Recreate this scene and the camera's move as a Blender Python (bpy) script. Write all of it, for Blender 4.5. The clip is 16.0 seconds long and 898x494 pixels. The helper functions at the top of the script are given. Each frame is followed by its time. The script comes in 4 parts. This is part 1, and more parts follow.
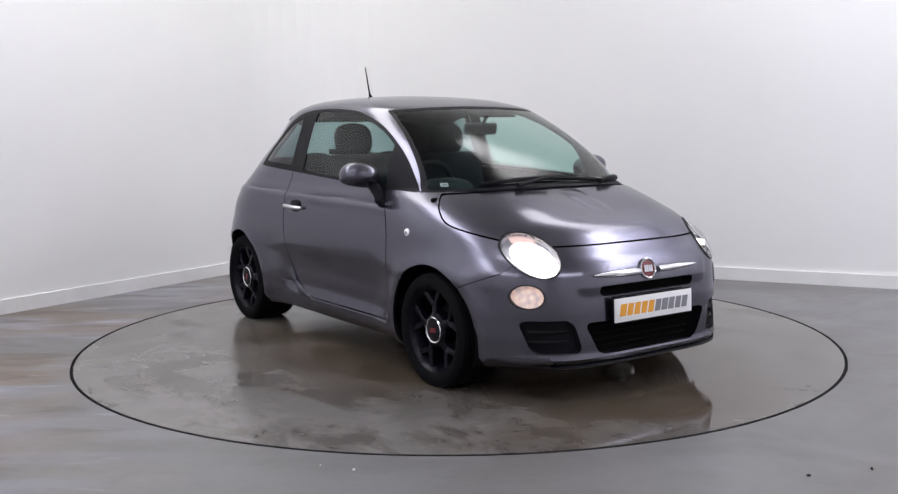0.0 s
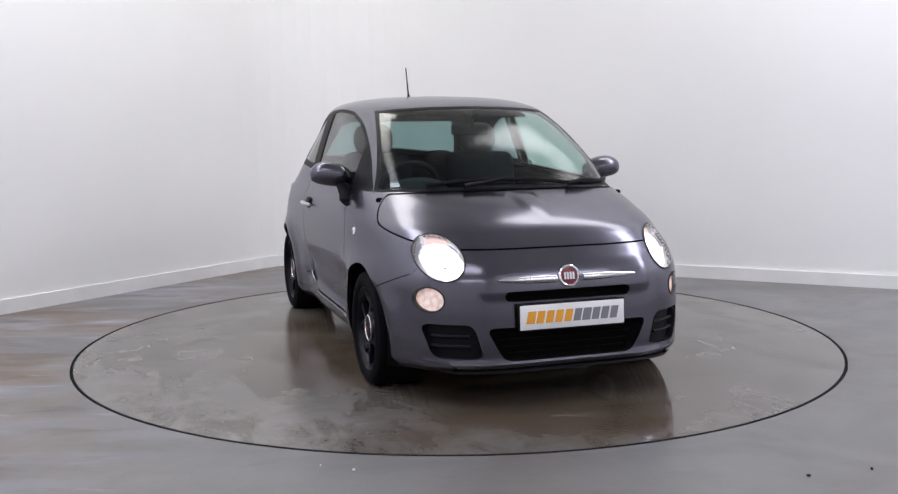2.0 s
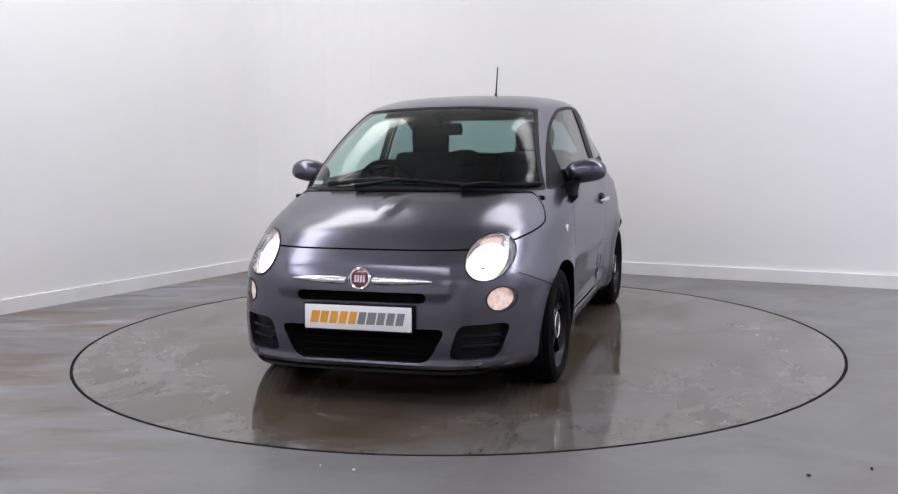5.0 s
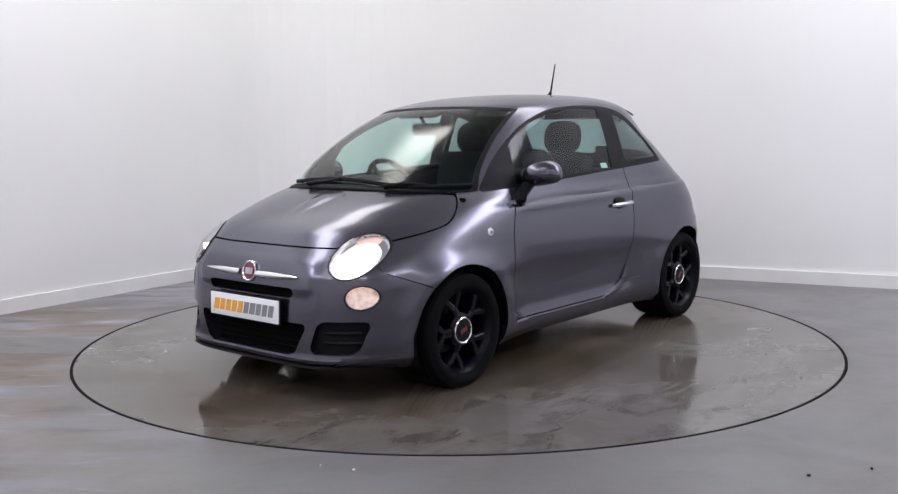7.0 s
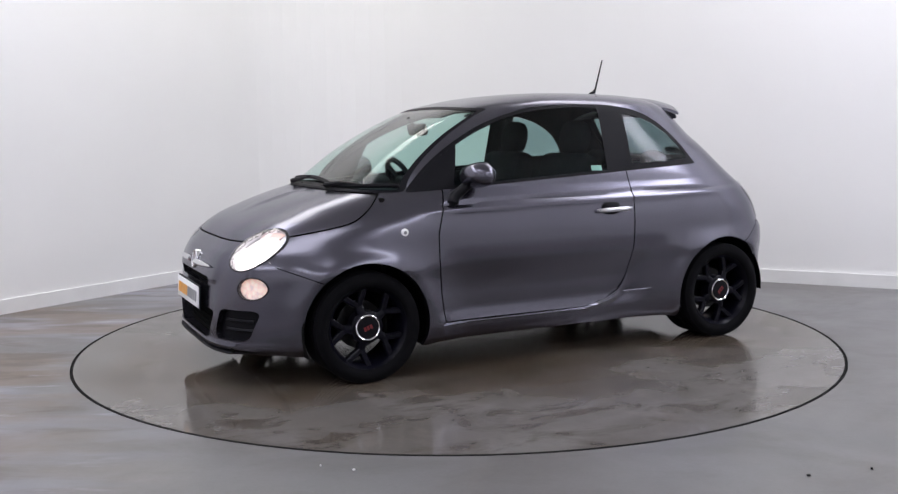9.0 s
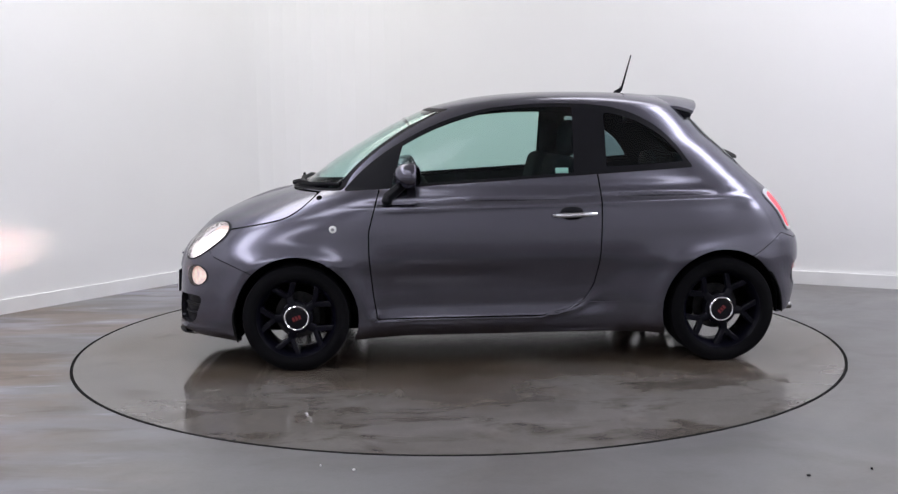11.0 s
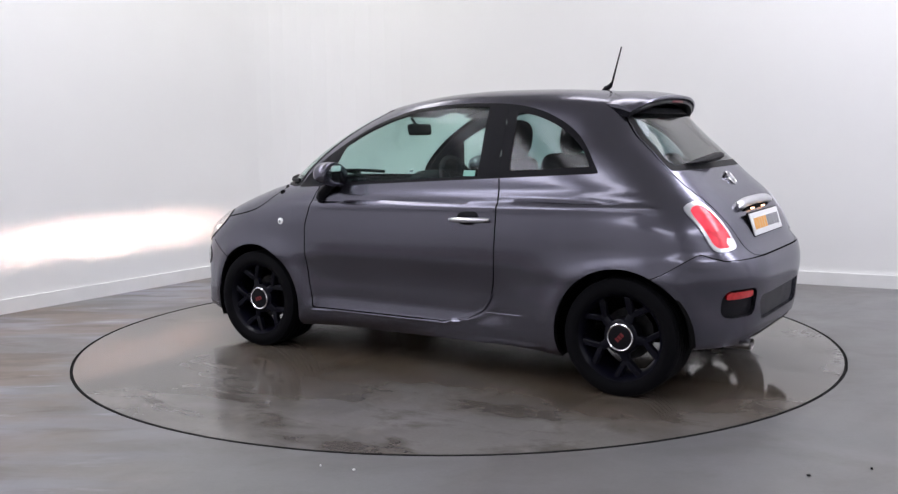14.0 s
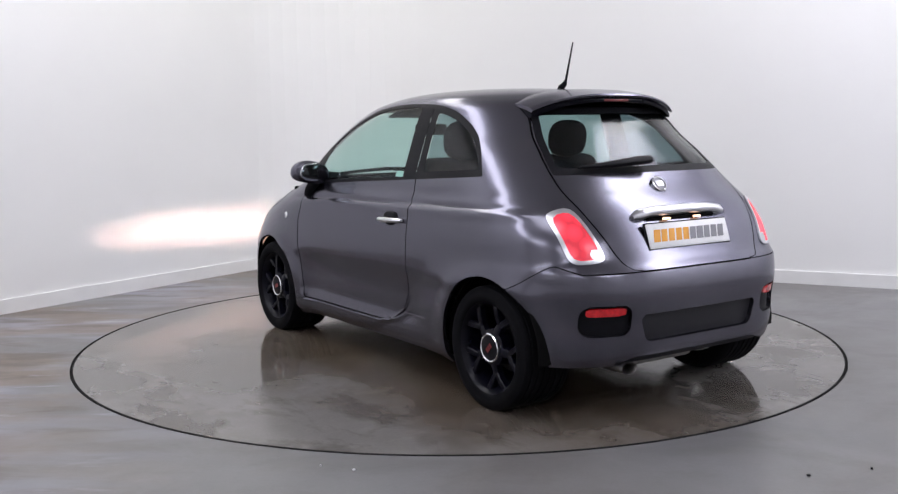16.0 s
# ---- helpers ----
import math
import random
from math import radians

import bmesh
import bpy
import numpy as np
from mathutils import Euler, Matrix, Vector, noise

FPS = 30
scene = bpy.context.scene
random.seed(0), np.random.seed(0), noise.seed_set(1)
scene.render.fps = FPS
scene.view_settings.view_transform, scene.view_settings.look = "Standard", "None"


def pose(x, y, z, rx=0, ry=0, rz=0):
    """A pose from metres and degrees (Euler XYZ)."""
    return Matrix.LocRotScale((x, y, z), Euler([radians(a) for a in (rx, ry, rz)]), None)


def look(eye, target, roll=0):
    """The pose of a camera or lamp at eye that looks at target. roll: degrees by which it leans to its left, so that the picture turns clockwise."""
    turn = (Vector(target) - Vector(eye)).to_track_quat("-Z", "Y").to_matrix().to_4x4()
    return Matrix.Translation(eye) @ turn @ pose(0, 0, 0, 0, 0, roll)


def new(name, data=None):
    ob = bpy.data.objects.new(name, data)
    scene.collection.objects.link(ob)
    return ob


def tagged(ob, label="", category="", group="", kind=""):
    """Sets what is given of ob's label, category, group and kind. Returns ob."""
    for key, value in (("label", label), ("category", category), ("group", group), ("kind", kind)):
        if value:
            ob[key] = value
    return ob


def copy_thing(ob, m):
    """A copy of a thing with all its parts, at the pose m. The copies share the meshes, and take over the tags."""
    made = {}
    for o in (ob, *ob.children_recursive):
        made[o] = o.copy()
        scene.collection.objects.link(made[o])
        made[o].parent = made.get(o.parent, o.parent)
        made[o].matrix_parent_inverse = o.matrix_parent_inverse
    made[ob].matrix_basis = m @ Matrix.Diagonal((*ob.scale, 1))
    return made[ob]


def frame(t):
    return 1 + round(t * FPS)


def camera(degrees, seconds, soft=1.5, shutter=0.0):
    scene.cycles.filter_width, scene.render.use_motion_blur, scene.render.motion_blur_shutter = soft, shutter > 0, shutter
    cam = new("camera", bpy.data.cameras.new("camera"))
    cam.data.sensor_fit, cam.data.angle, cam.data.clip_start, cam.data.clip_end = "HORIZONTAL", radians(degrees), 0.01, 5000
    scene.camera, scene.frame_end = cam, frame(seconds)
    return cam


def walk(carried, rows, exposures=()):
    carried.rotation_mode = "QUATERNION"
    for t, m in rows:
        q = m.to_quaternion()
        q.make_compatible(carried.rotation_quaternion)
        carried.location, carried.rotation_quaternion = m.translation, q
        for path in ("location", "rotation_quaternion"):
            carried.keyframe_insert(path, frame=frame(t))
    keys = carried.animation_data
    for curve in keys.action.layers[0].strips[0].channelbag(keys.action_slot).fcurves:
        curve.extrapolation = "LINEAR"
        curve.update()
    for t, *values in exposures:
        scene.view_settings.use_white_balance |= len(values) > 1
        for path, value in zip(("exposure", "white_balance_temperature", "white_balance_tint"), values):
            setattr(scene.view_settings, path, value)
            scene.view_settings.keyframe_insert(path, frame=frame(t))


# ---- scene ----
# ---------------------------------------------------------------- camera
EYE = Vector((0.0, -5.945, 1.272))
PITCH, YAW, ROLL = 6.865, 0.430, -0.730
cam = camera(49.49, 16.0, soft=1.3)
way = Vector((-math.sin(radians(YAW)) * math.cos(radians(PITCH)),
              math.cos(radians(YAW)) * math.cos(radians(PITCH)),
              -math.sin(radians(PITCH))))
stand = look(EYE, EYE + way * 6.0, ROLL)
walk(cam, [(0.0, stand), (16.0, stand)], exposures=[(0.0, 0.0), (16.0, 0.0)])

# ---------------------------------------------------------------- room plan
CORNER = Vector((-1.33, 3.90, 0))
LEFT_DIR = Vector((-0.541, -0.841, 0)).normalized()
RIGHT_DIR = Vector((0.896, -0.444, 0)).normalized()
LEFT_LEN, RIGHT_LEN, ROOM_H = 13.0, 11.5, 4.3
P_LEFT = CORNER + LEFT_DIR * LEFT_LEN
P_RIGHT = CORNER + RIGHT_DIR * RIGHT_LEN
P_BACK = P_LEFT + RIGHT_DIR * RIGHT_LEN
TABLE_R = 2.244

# ---------------------------------------------------------------- world and lights
world = bpy.data.worlds.new("world")
scene.world = world
world.use_nodes = True
world.node_tree.nodes["Background"].inputs[0].default_value = (0.9, 0.93, 1.0, 1)
world.node_tree.nodes["Background"].inputs[1].default_value = 0.05


def plan(a, b):
    """A place on the plan: a metres along the left wall and b along the right wall from the corner."""
    return CORNER + LEFT_DIR * a + RIGHT_DIR * b


def ceiling_lamp(a, b, length, width, watts, colour, along):
    """A rectangular light fitting under the ceiling: its area lamp. along: which wall it runs with."""
    d = LEFT_DIR if along == "left" else RIGHT_DIR
    data = bpy.data.lights.new("ceiling_lamp_light", "AREA")
    data.shape, data.size, data.size_y, data.energy, data.color = "RECTANGLE", length, width, watts, colour
    ob = new("ceiling_lamp_light", data)
    p = plan(a, b)
    ob.matrix_world = Matrix.Translation((p.x, p.y, ROOM_H - 0.10)) @ Matrix.Rotation(math.atan2(d.y, d.x), 4, "Z")
    return ob


CREAM, WARM, COOL = (1.0, 0.985, 0.93), (0.98, 0.96, 1.0), (0.85, 0.85, 1.0)
# a, b, length, width, watts, colour, wall that it runs with
LAMPS = [
    (2.4, 0.8, 2.9, 0.85, 38, CREAM, "left"),
    (5.2, 1.2, 2.9, 0.85, 62, COOL, "left"),
    (8.6, 1.2, 2.9, 0.85, 68, COOL, "left"),
    (0.9, 4.5, 2.9, 0.85, 36, WARM, "right"),
    (1.4, 7.2, 2.9, 0.85, 101, COOL, "right"),
    (1.4, 10.0, 2.9, 0.85, 112, COOL, "right"),
    # added fill light: no reflection points to a fitting at this spot
    (6.6, 4.2, 2.9, 0.85, 33, COOL, "right"),
    (10.8, 3.2, 2.9, 0.85, 71, COOL, "right"),
    (10.8, 8.0, 2.9, 0.85, 71, COOL, "right"),
    (6.2, 10.0, 2.9, 0.85, 78, COOL, "left"),
]
for row in LAMPS:
    ceiling_lamp(*row)


# ---------------------------------------------------------------- materials
def material(name, colour, rough=0.5, metal=0.0, scale=8.0, vary=0.1, bump=0.0, bump_scale=200.0, coat=0.0, rough_vary=0.1, spec=0.5):
    """A surface with a broad and a fine variation of its colour, gloss and relief."""
    m = bpy.data.materials.new(name)
    m.use_nodes = True
    nt = m.node_tree
    b = nt.nodes["Principled BSDF"]
    b.inputs["Metallic"].default_value = metal
    b.inputs["Coat Weight"].default_value = coat
    b.inputs["Coat Roughness"].default_value = 0.06
    b.inputs["Specular IOR Level"].default_value = spec
    tc = nt.nodes.new("ShaderNodeTexCoord")
    n1 = nt.nodes.new("ShaderNodeTexNoise")
    n1.inputs["Scale"].default_value, n1.inputs["Detail"].default_value = scale, 6
    nt.links.new(tc.outputs["Object"], n1.inputs["Vector"])
    ramp = nt.nodes.new("ShaderNodeMapRange")
    ramp.inputs["From Min"].default_value, ramp.inputs["From Max"].default_value = 0.3, 0.7
    ramp.inputs["To Min"].default_value, ramp.inputs["To Max"].default_value = 1 - vary, 1 + vary
    nt.links.new(n1.outputs["Fac"], ramp.inputs["Value"])
    mul = nt.nodes.new("ShaderNodeVectorMath")
    mul.operation = "SCALE"
    mul.inputs[0].default_value = colour
    nt.links.new(ramp.outputs[0], mul.inputs["Scale"])
    nt.links.new(mul.outputs[0], b.inputs["Base Color"])
    r2 = nt.nodes.new("ShaderNodeMapRange")
    r2.inputs["From Min"].default_value, r2.inputs["From Max"].default_value = 0.3, 0.7
    r2.inputs["To Min"].default_value, r2.inputs["To Max"].default_value = rough * (1 - rough_vary), min(1, rough * (1 + rough_vary))
    nt.links.new(n1.outputs["Fac"], r2.inputs["Value"])
    nt.links.new(r2.outputs[0], b.inputs["Roughness"])
    if bump:
        n2 = nt.nodes.new("ShaderNodeTexNoise")
        n2.inputs["Scale"].default_value, n2.inputs["Detail"].default_value = bump_scale, 3
        nt.links.new(tc.outputs["Object"], n2.inputs["Vector"])
        bp = nt.nodes.new("ShaderNodeBump")
        bp.inputs["Strength"].default_value, bp.inputs["Distance"].default_value = bump, 0.002
        nt.links.new(n2.outputs["Fac"], bp.inputs["Height"])
        nt.links.new(bp.outputs[0], b.inputs["Normal"])
    return m


def glow(name, colour, strength, base=(0.8, 0.8, 0.8)):
    m = material(name, base, 0.2, 0, 20, 0.05)
    b = m.node_tree.nodes["Principled BSDF"]
    b.inputs["Emission Color"].default_value = (*colour, 1)
    b.inputs["Emission Strength"].default_value = strength
    return m


def faceted(m, low, high, scale):
    """Uneven glow, as through a ribbed and faceted lens."""
    nt = m.node_tree
    tc, v, r = nt.nodes.new("ShaderNodeTexCoord"), nt.nodes.new("ShaderNodeTexVoronoi"), nt.nodes.new("ShaderNodeMapRange")
    v.inputs["Scale"].default_value = scale
    r.inputs["From Max"].default_value = 0.8
    r.inputs["To Min"].default_value, r.inputs["To Max"].default_value = high, low
    nt.links.new(tc.outputs["Object"], v.inputs["Vector"])
    nt.links.new(v.outputs["Distance"], r.inputs["Value"])
    nt.links.new(r.outputs[0], nt.nodes["Principled BSDF"].inputs["Emission Strength"])
    return m


def glass(name, tint, rough=0.0, gloss=0.05):
    """Thin tinted glass: it lets light straight through and mirrors by its angle."""
    m = bpy.data.materials.new(name)
    m.use_nodes = True
    nt = m.node_tree
    nt.nodes.remove(nt.nodes["Principled BSDF"])
    tr, gl = nt.nodes.new("ShaderNodeBsdfTransparent"), nt.nodes.new("ShaderNodeBsdfGlossy")
    mix, fr = nt.nodes.new("ShaderNodeMixShader"), nt.nodes.new("ShaderNodeLayerWeight")
    tr.inputs[0].default_value = (*tint, 1)
    gl.inputs["Roughness"].default_value = rough
    gl.inputs["Color"].default_value = (1, 1, 1, 1)
    fr.inputs["Blend"].default_value = 0.5
    p5, add = nt.nodes.new("ShaderNodeMath"), nt.nodes.new("ShaderNodeMapRange")
    p5.operation = "POWER"
    p5.inputs[1].default_value = 5.0
    add.inputs["To Min"].default_value, add.inputs["To Max"].default_value = gloss, 1.0
    nt.links.new(fr.outputs["Facing"], p5.inputs[0])
    nt.links.new(p5.outputs[0], add.inputs["Value"])
    nt.links.new(add.outputs[0], mix.inputs[0])
    nt.links.new(tr.outputs[0], mix.inputs[1])
    nt.links.new(gl.outputs[0], mix.inputs[2])
    nt.links.new(mix.outputs[0], nt.nodes["Material Output"].inputs[0])
    return m


def floor_material(name, stained, streaked, tone):
    """Painted concrete: broad wet-brown stains (on the turntable with the car's shade painted in), pale scuffs, fine
    grain and uneven gloss.
    """
    m = bpy.data.materials.new(name)
    m.use_nodes = True
    nt = m.node_tree
    N, L = nt.nodes.new, nt.links.new
    b = nt.nodes["Principled BSDF"]
    tc = N("ShaderNodeTexCoord")

    def noise_node(scale, detail, rough=0.6, dist=0.0, stretch=None):
        n = N("ShaderNodeTexNoise")
        n.inputs["Scale"].default_value, n.inputs["Detail"].default_value = scale, detail
        n.inputs["Roughness"].default_value, n.inputs["Distortion"].default_value = rough, dist
        if stretch:
            mp = N("ShaderNodeMapping")
            mp.inputs["Scale"].default_value, mp.inputs["Rotation"].default_value = stretch[0], (0, 0, stretch[1])
            L(tc.outputs["Object"], mp.inputs["Vector"])
            L(mp.outputs[0], n.inputs["Vector"])
        else:
            L(tc.outputs["Object"], n.inputs["Vector"])
        return n.outputs["Fac"]

    def span(v, a, c, lo, hi):
        r = N("ShaderNodeMapRange")
        r.inputs["From Min"].default_value, r.inputs["From Max"].default_value = a, c
        r.inputs["To Min"].default_value, r.inputs["To Max"].default_value = lo, hi
        L(v, r.inputs["Value"])
        return r.outputs[0]

    def mix(f, c1, c2):
        x = N("ShaderNodeMix")
        x.data_type = "RGBA"
        L(f, x.inputs["Factor"])
        for s, c in ((x.inputs["A"], c1), (x.inputs["B"], c2)):
            if isinstance(c, tuple):
                s.default_value = (*c, 1)
            else:
                L(c, s)
        return x.outputs["Result"]

    def math_node(op, p, q):
        f = N("ShaderNodeMath")
        f.operation = op
        for sock, val in zip(f.inputs, (p, q)):
            if isinstance(val, (int, float)):
                sock.default_value = val
            else:
                L(val, sock)
        return f.outputs[0]

    sep = N("ShaderNodeSeparateXYZ")
    L(tc.outputs["Object"], sep.inputs[0])
    base = mix(span(noise_node(2.2, 8), 0.3, 0.7, 0, 1), tone[0], tone[1])
    grain = noise_node(60, 4)
    base = mix(span(grain, 0.2, 0.8, 0, 0.22), base, (0.066, 0.062, 0.058))
    broad = noise_node(0.85, 6, 0.55, 0.5)
    film = noise_node(1.25, 3, 0.55, 0.45)
    if streaked:
        stain_and_shade = span(broad, 0.42, 0.66, 0, stained)
        wet = span(film, 0.56, 0.66, 0, 0.4)
    else:
        # oblong lobed field round the car: dripped water and stains, its shade and dark reflection painted in; puddles
        # in front
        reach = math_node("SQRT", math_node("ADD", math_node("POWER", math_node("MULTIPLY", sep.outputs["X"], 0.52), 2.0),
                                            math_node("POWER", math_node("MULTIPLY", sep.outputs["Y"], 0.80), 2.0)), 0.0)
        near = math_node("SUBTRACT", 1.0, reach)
        stain_and_shade = span(math_node("ADD", broad, math_node("MULTIPLY", near, 0.40)), 0.42, 0.62, 0, stained)
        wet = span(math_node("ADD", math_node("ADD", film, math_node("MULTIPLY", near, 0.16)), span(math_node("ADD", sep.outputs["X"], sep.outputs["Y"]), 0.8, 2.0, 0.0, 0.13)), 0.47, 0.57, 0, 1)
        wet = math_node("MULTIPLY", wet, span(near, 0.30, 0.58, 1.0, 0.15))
    # on the turntable this brown also carries the car's shade and reflection
    base = mix(stain_and_shade, base, (0.080, 0.054, 0.030))
    blot = span(noise_node(2.1, 6, 0.6, 0.4, ((1.0, 1.9, 1), 0.5)), 0.50, 0.64, 0, stained * 0.85)
    base = mix(blot, base, (0.042, 0.031, 0.021))
    pale = span(noise_node(3.1, 5, 0.6, 0.3, ((1.6, 0.9, 1), 0.9)), 0.55, 0.68, 0, stained * 0.45)
    base = mix(pale, base, (0.20, 0.185, 0.165))
    base = mix(math_node("MULTIPLY", wet, 0.25), base, (0.055, 0.044, 0.034))
    if streaked:
        # chalky blue-grey wash marks and rusty tan streaks on the left wall's side
        where = span(sep.outputs["X"], -0.9, -2.3, 0, 1)
        for scale, turn, lo, hi, most, colour in ((1.25, 0.12, 0.46, 0.60, 0.70, (0.28, 0.29, 0.36)), (1.6, 0.20, 0.46, 0.58, 0.72, (0.135, 0.092, 0.056)),
                                                  (2.9, 0.16, 0.54, 0.63, 0.8, (0.07, 0.052, 0.038)), (4.2, 0.10, 0.61, 0.70, 0.6, (0.38, 0.38, 0.43))):
            streak = span(noise_node(scale, 5, 0.58, 0.35, ((0.42, 1.5, 1), turn)), lo, hi, 0, most)
            base = mix(math_node("MULTIPLY", streak, where), base, colour)
    scuff = span(noise_node(1.7, 5, 0.6, 0.2, ((0.5, 2.6, 1), 0.35)), 0.54, 0.86, 0, 0.16)
    base = mix(scuff, base, (0.20, 0.20, 0.205))
    L(base, b.inputs["Base Color"])
    dry = span(noise_node(1.3, 7, 0.62, 0.7), 0.30, 0.70, *((0.30, 0.44) if streaked else (0.19, 0.26)))
    slick = span(noise_node(3.5, 3), 0.3, 0.7, *((0.285, 0.30) if streaked else (0.045, 0.10)))
    rough = N("ShaderNodeMix")
    L(wet, rough.inputs["Factor"])
    L(dry, rough.inputs["A"])
    L(slick, rough.inputs["B"])
    L(rough.outputs["Result"], b.inputs["Roughness"])
    bp = N("ShaderNodeBump")
    bp.inputs["Strength"].default_value, bp.inputs["Distance"].default_value = 0.025, 0.002
    L(noise_node(25, 5), bp.inputs["Height"])
    ripple = N("ShaderNodeBump")
    ripple.inputs["Strength"].default_value, ripple.inputs["Distance"].default_value = 0.12, 0.004
    L(math_node("ADD", film, math_node("MULTIPLY", noise_node(7.0, 3), 0.25)), ripple.inputs["Height"])
    L(bp.outputs[0], ripple.inputs["Normal"])
    L(ripple.outputs[0], b.inputs["Normal"])
    return m


def paint_material():
    """Dark grey metallic paint under clear lacquer, with fine flakes."""
    m = material("grey_metallic_paint", (0.104, 0.102, 0.126), 0.25, 0.95, 3, 0.03, coat=0.45, rough_vary=0.05)
    nt = m.node_tree
    b = nt.nodes["Principled BSDF"]
    b.inputs["Coat Roughness"].default_value = 0.10
    b.inputs["Specular Tint"].default_value = (0.72, 0.72, 0.78, 1)
    tc = nt.nodes.new("ShaderNodeTexCoord")
    v = nt.nodes.new("ShaderNodeTexNoise")
    v.inputs["Scale"].default_value, v.inputs["Detail"].default_value = 900, 2
    nt.links.new(tc.outputs["Object"], v.inputs["Vector"])
    bp = nt.nodes.new("ShaderNodeBump")
    bp.inputs["Strength"].default_value, bp.inputs["Distance"].default_value = 0.05, 0.0006
    nt.links.new(v.outputs["Fac"], bp.inputs["Height"])
    nt.links.new(bp.outputs[0], b.inputs["Normal"])
    return m


M_WALL = material("white_wall_paint", (0.80, 0.80, 0.79), 0.55, 0, 1.2, 0.015, 0.15, 90)
M_TRIM = material("white_gloss_trim", (0.76, 0.76, 0.75), 0.35, 0, 6, 0.03)
M_CEIL = material("white_ceiling_paint", (0.78, 0.78, 0.77), 0.8, 0, 2, 0.03)
M_FLOOR = floor_material("painted_concrete", 0.22, True, ((0.128, 0.126, 0.128), (0.160, 0.158, 0.162)))
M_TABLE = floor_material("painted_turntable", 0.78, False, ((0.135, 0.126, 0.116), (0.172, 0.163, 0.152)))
M_GAPLINE = material("dark_rubber_seal", (0.005, 0.005, 0.005), 0.9, spec=0.1)
M_PAINT = paint_material()
M_BLACK = material("black_plastic", (0.007, 0.007, 0.009), 0.48, 0, 12, 0.1, 0.2, 400, spec=0.10)
M_GLOSSBLACK = material("gloss_black_wheel", (0.0025, 0.0025, 0.006), 0.30, 0.0, 12, 0.1, coat=0.0, spec=0.14)
M_DARK = material("dark_void", (0.004, 0.004, 0.004), 0.9, spec=0.06)
M_TYRE = material("tyre_rubber", (0.004, 0.004, 0.005), 0.85, 0, 14, 0.15, 0.3, 150, spec=0.08)
M_CHROME = material("chrome", (0.82, 0.82, 0.84), 0.09, 1.0, 10, 0.03)
M_SATIN = material("satin_silver", (0.62, 0.62, 0.65), 0.30, 1.0, 10, 0.04)
M_GLASS = glass("tinted_glass", (0.66, 0.82, 0.78), 0.12, 0.018)
M_DGLASS = glass("dark_tinted_glass", (0.34, 0.44, 0.45), 0.12, 0.022)
M_CLEAR = glass("clear_lens", (0.92, 0.92, 0.92), 0.02, 0.05)
M_CLOTH = material("dark_seat_cloth", (0.012, 0.013, 0.016), 0.95, 0, 30, 0.25, spec=0.08)
M_DASH = material("dark_dashboard_plastic", (0.016, 0.018, 0.021), 0.7, 0, 30, 0.1, spec=0.15)
M_WHITE = material("white_plate", (0.82, 0.82, 0.82), 0.3, 0, 20, 0.02)
M_ORANGE = material("orange_print", (0.80, 0.36, 0.03), 0.4, 0, 20, 0.03)
M_GREY = material("grey_print", (0.22, 0.22, 0.24), 0.4, 0, 20, 0.03)
M_MAROON = material("maroon_enamel", (0.16, 0.012, 0.02), 0.25, 0.2, 20, 0.1, coat=0.7)
M_RED = faceted(glow("red_tail_lens", (1.0, 0.07, 0.11), 0.6, (0.62, 0.03, 0.05)), 0.30, 1.2, 16)
M_REDREF = material("red_reflector", (0.55, 0.01, 0.015), 0.18, 0, 60, 0.2, coat=0.8)
M_REDDULL = material("dark_red_print", (0.16, 0.012, 0.014), 0.4)
M_BEAM = faceted(glow("headlamp_glow", (1.0, 0.88, 0.84), 3.0), 0.75, 3.6, 30)
M_FOG = faceted(glow("side_lamp_glow", (1.0, 0.55, 0.36), 0.5), 0.15, 0.95, 42)
M_PANEL = material("dark_grey_bumper_plastic", (0.014, 0.014, 0.017), 0.45, 0, 12, 0.1, 0.2, 300, spec=0.25)
M_MIRROR = material("mirror_glass", (0.85, 0.9, 0.9), 0.02, 1.0, 10, 0.01)
M_DISC = material("worn_brake_steel", (0.035, 0.035, 0.036), 0.45, 1.0, 30, 0.3)
M_AMBER = glow("amber_indicator_lens", (1.0, 0.66, 0.58), 0.55, (0.75, 0.62, 0.58))
M_EXH = material("exhaust_steel", (0.16, 0.155, 0.15), 0.4, 1.0, 30, 0.2)


# ---------------------------------------------------------------- mesh helpers
def part(name, bm, mat, parent=None, label="", smooth=True):
    me = bpy.data.meshes.new(name)
    bmesh.ops.recalc_face_normals(bm, faces=bm.faces[:])
    bm.to_mesh(me)
    bm.free()
    me.materials.append(mat)
    if smooth:
        me.polygons.foreach_set("use_smooth", [True] * len(me.polygons))
        me.set_sharp_from_angle(angle=radians(38))
    ob = new(name, me)
    ob.parent = parent
    return tagged(ob, label)


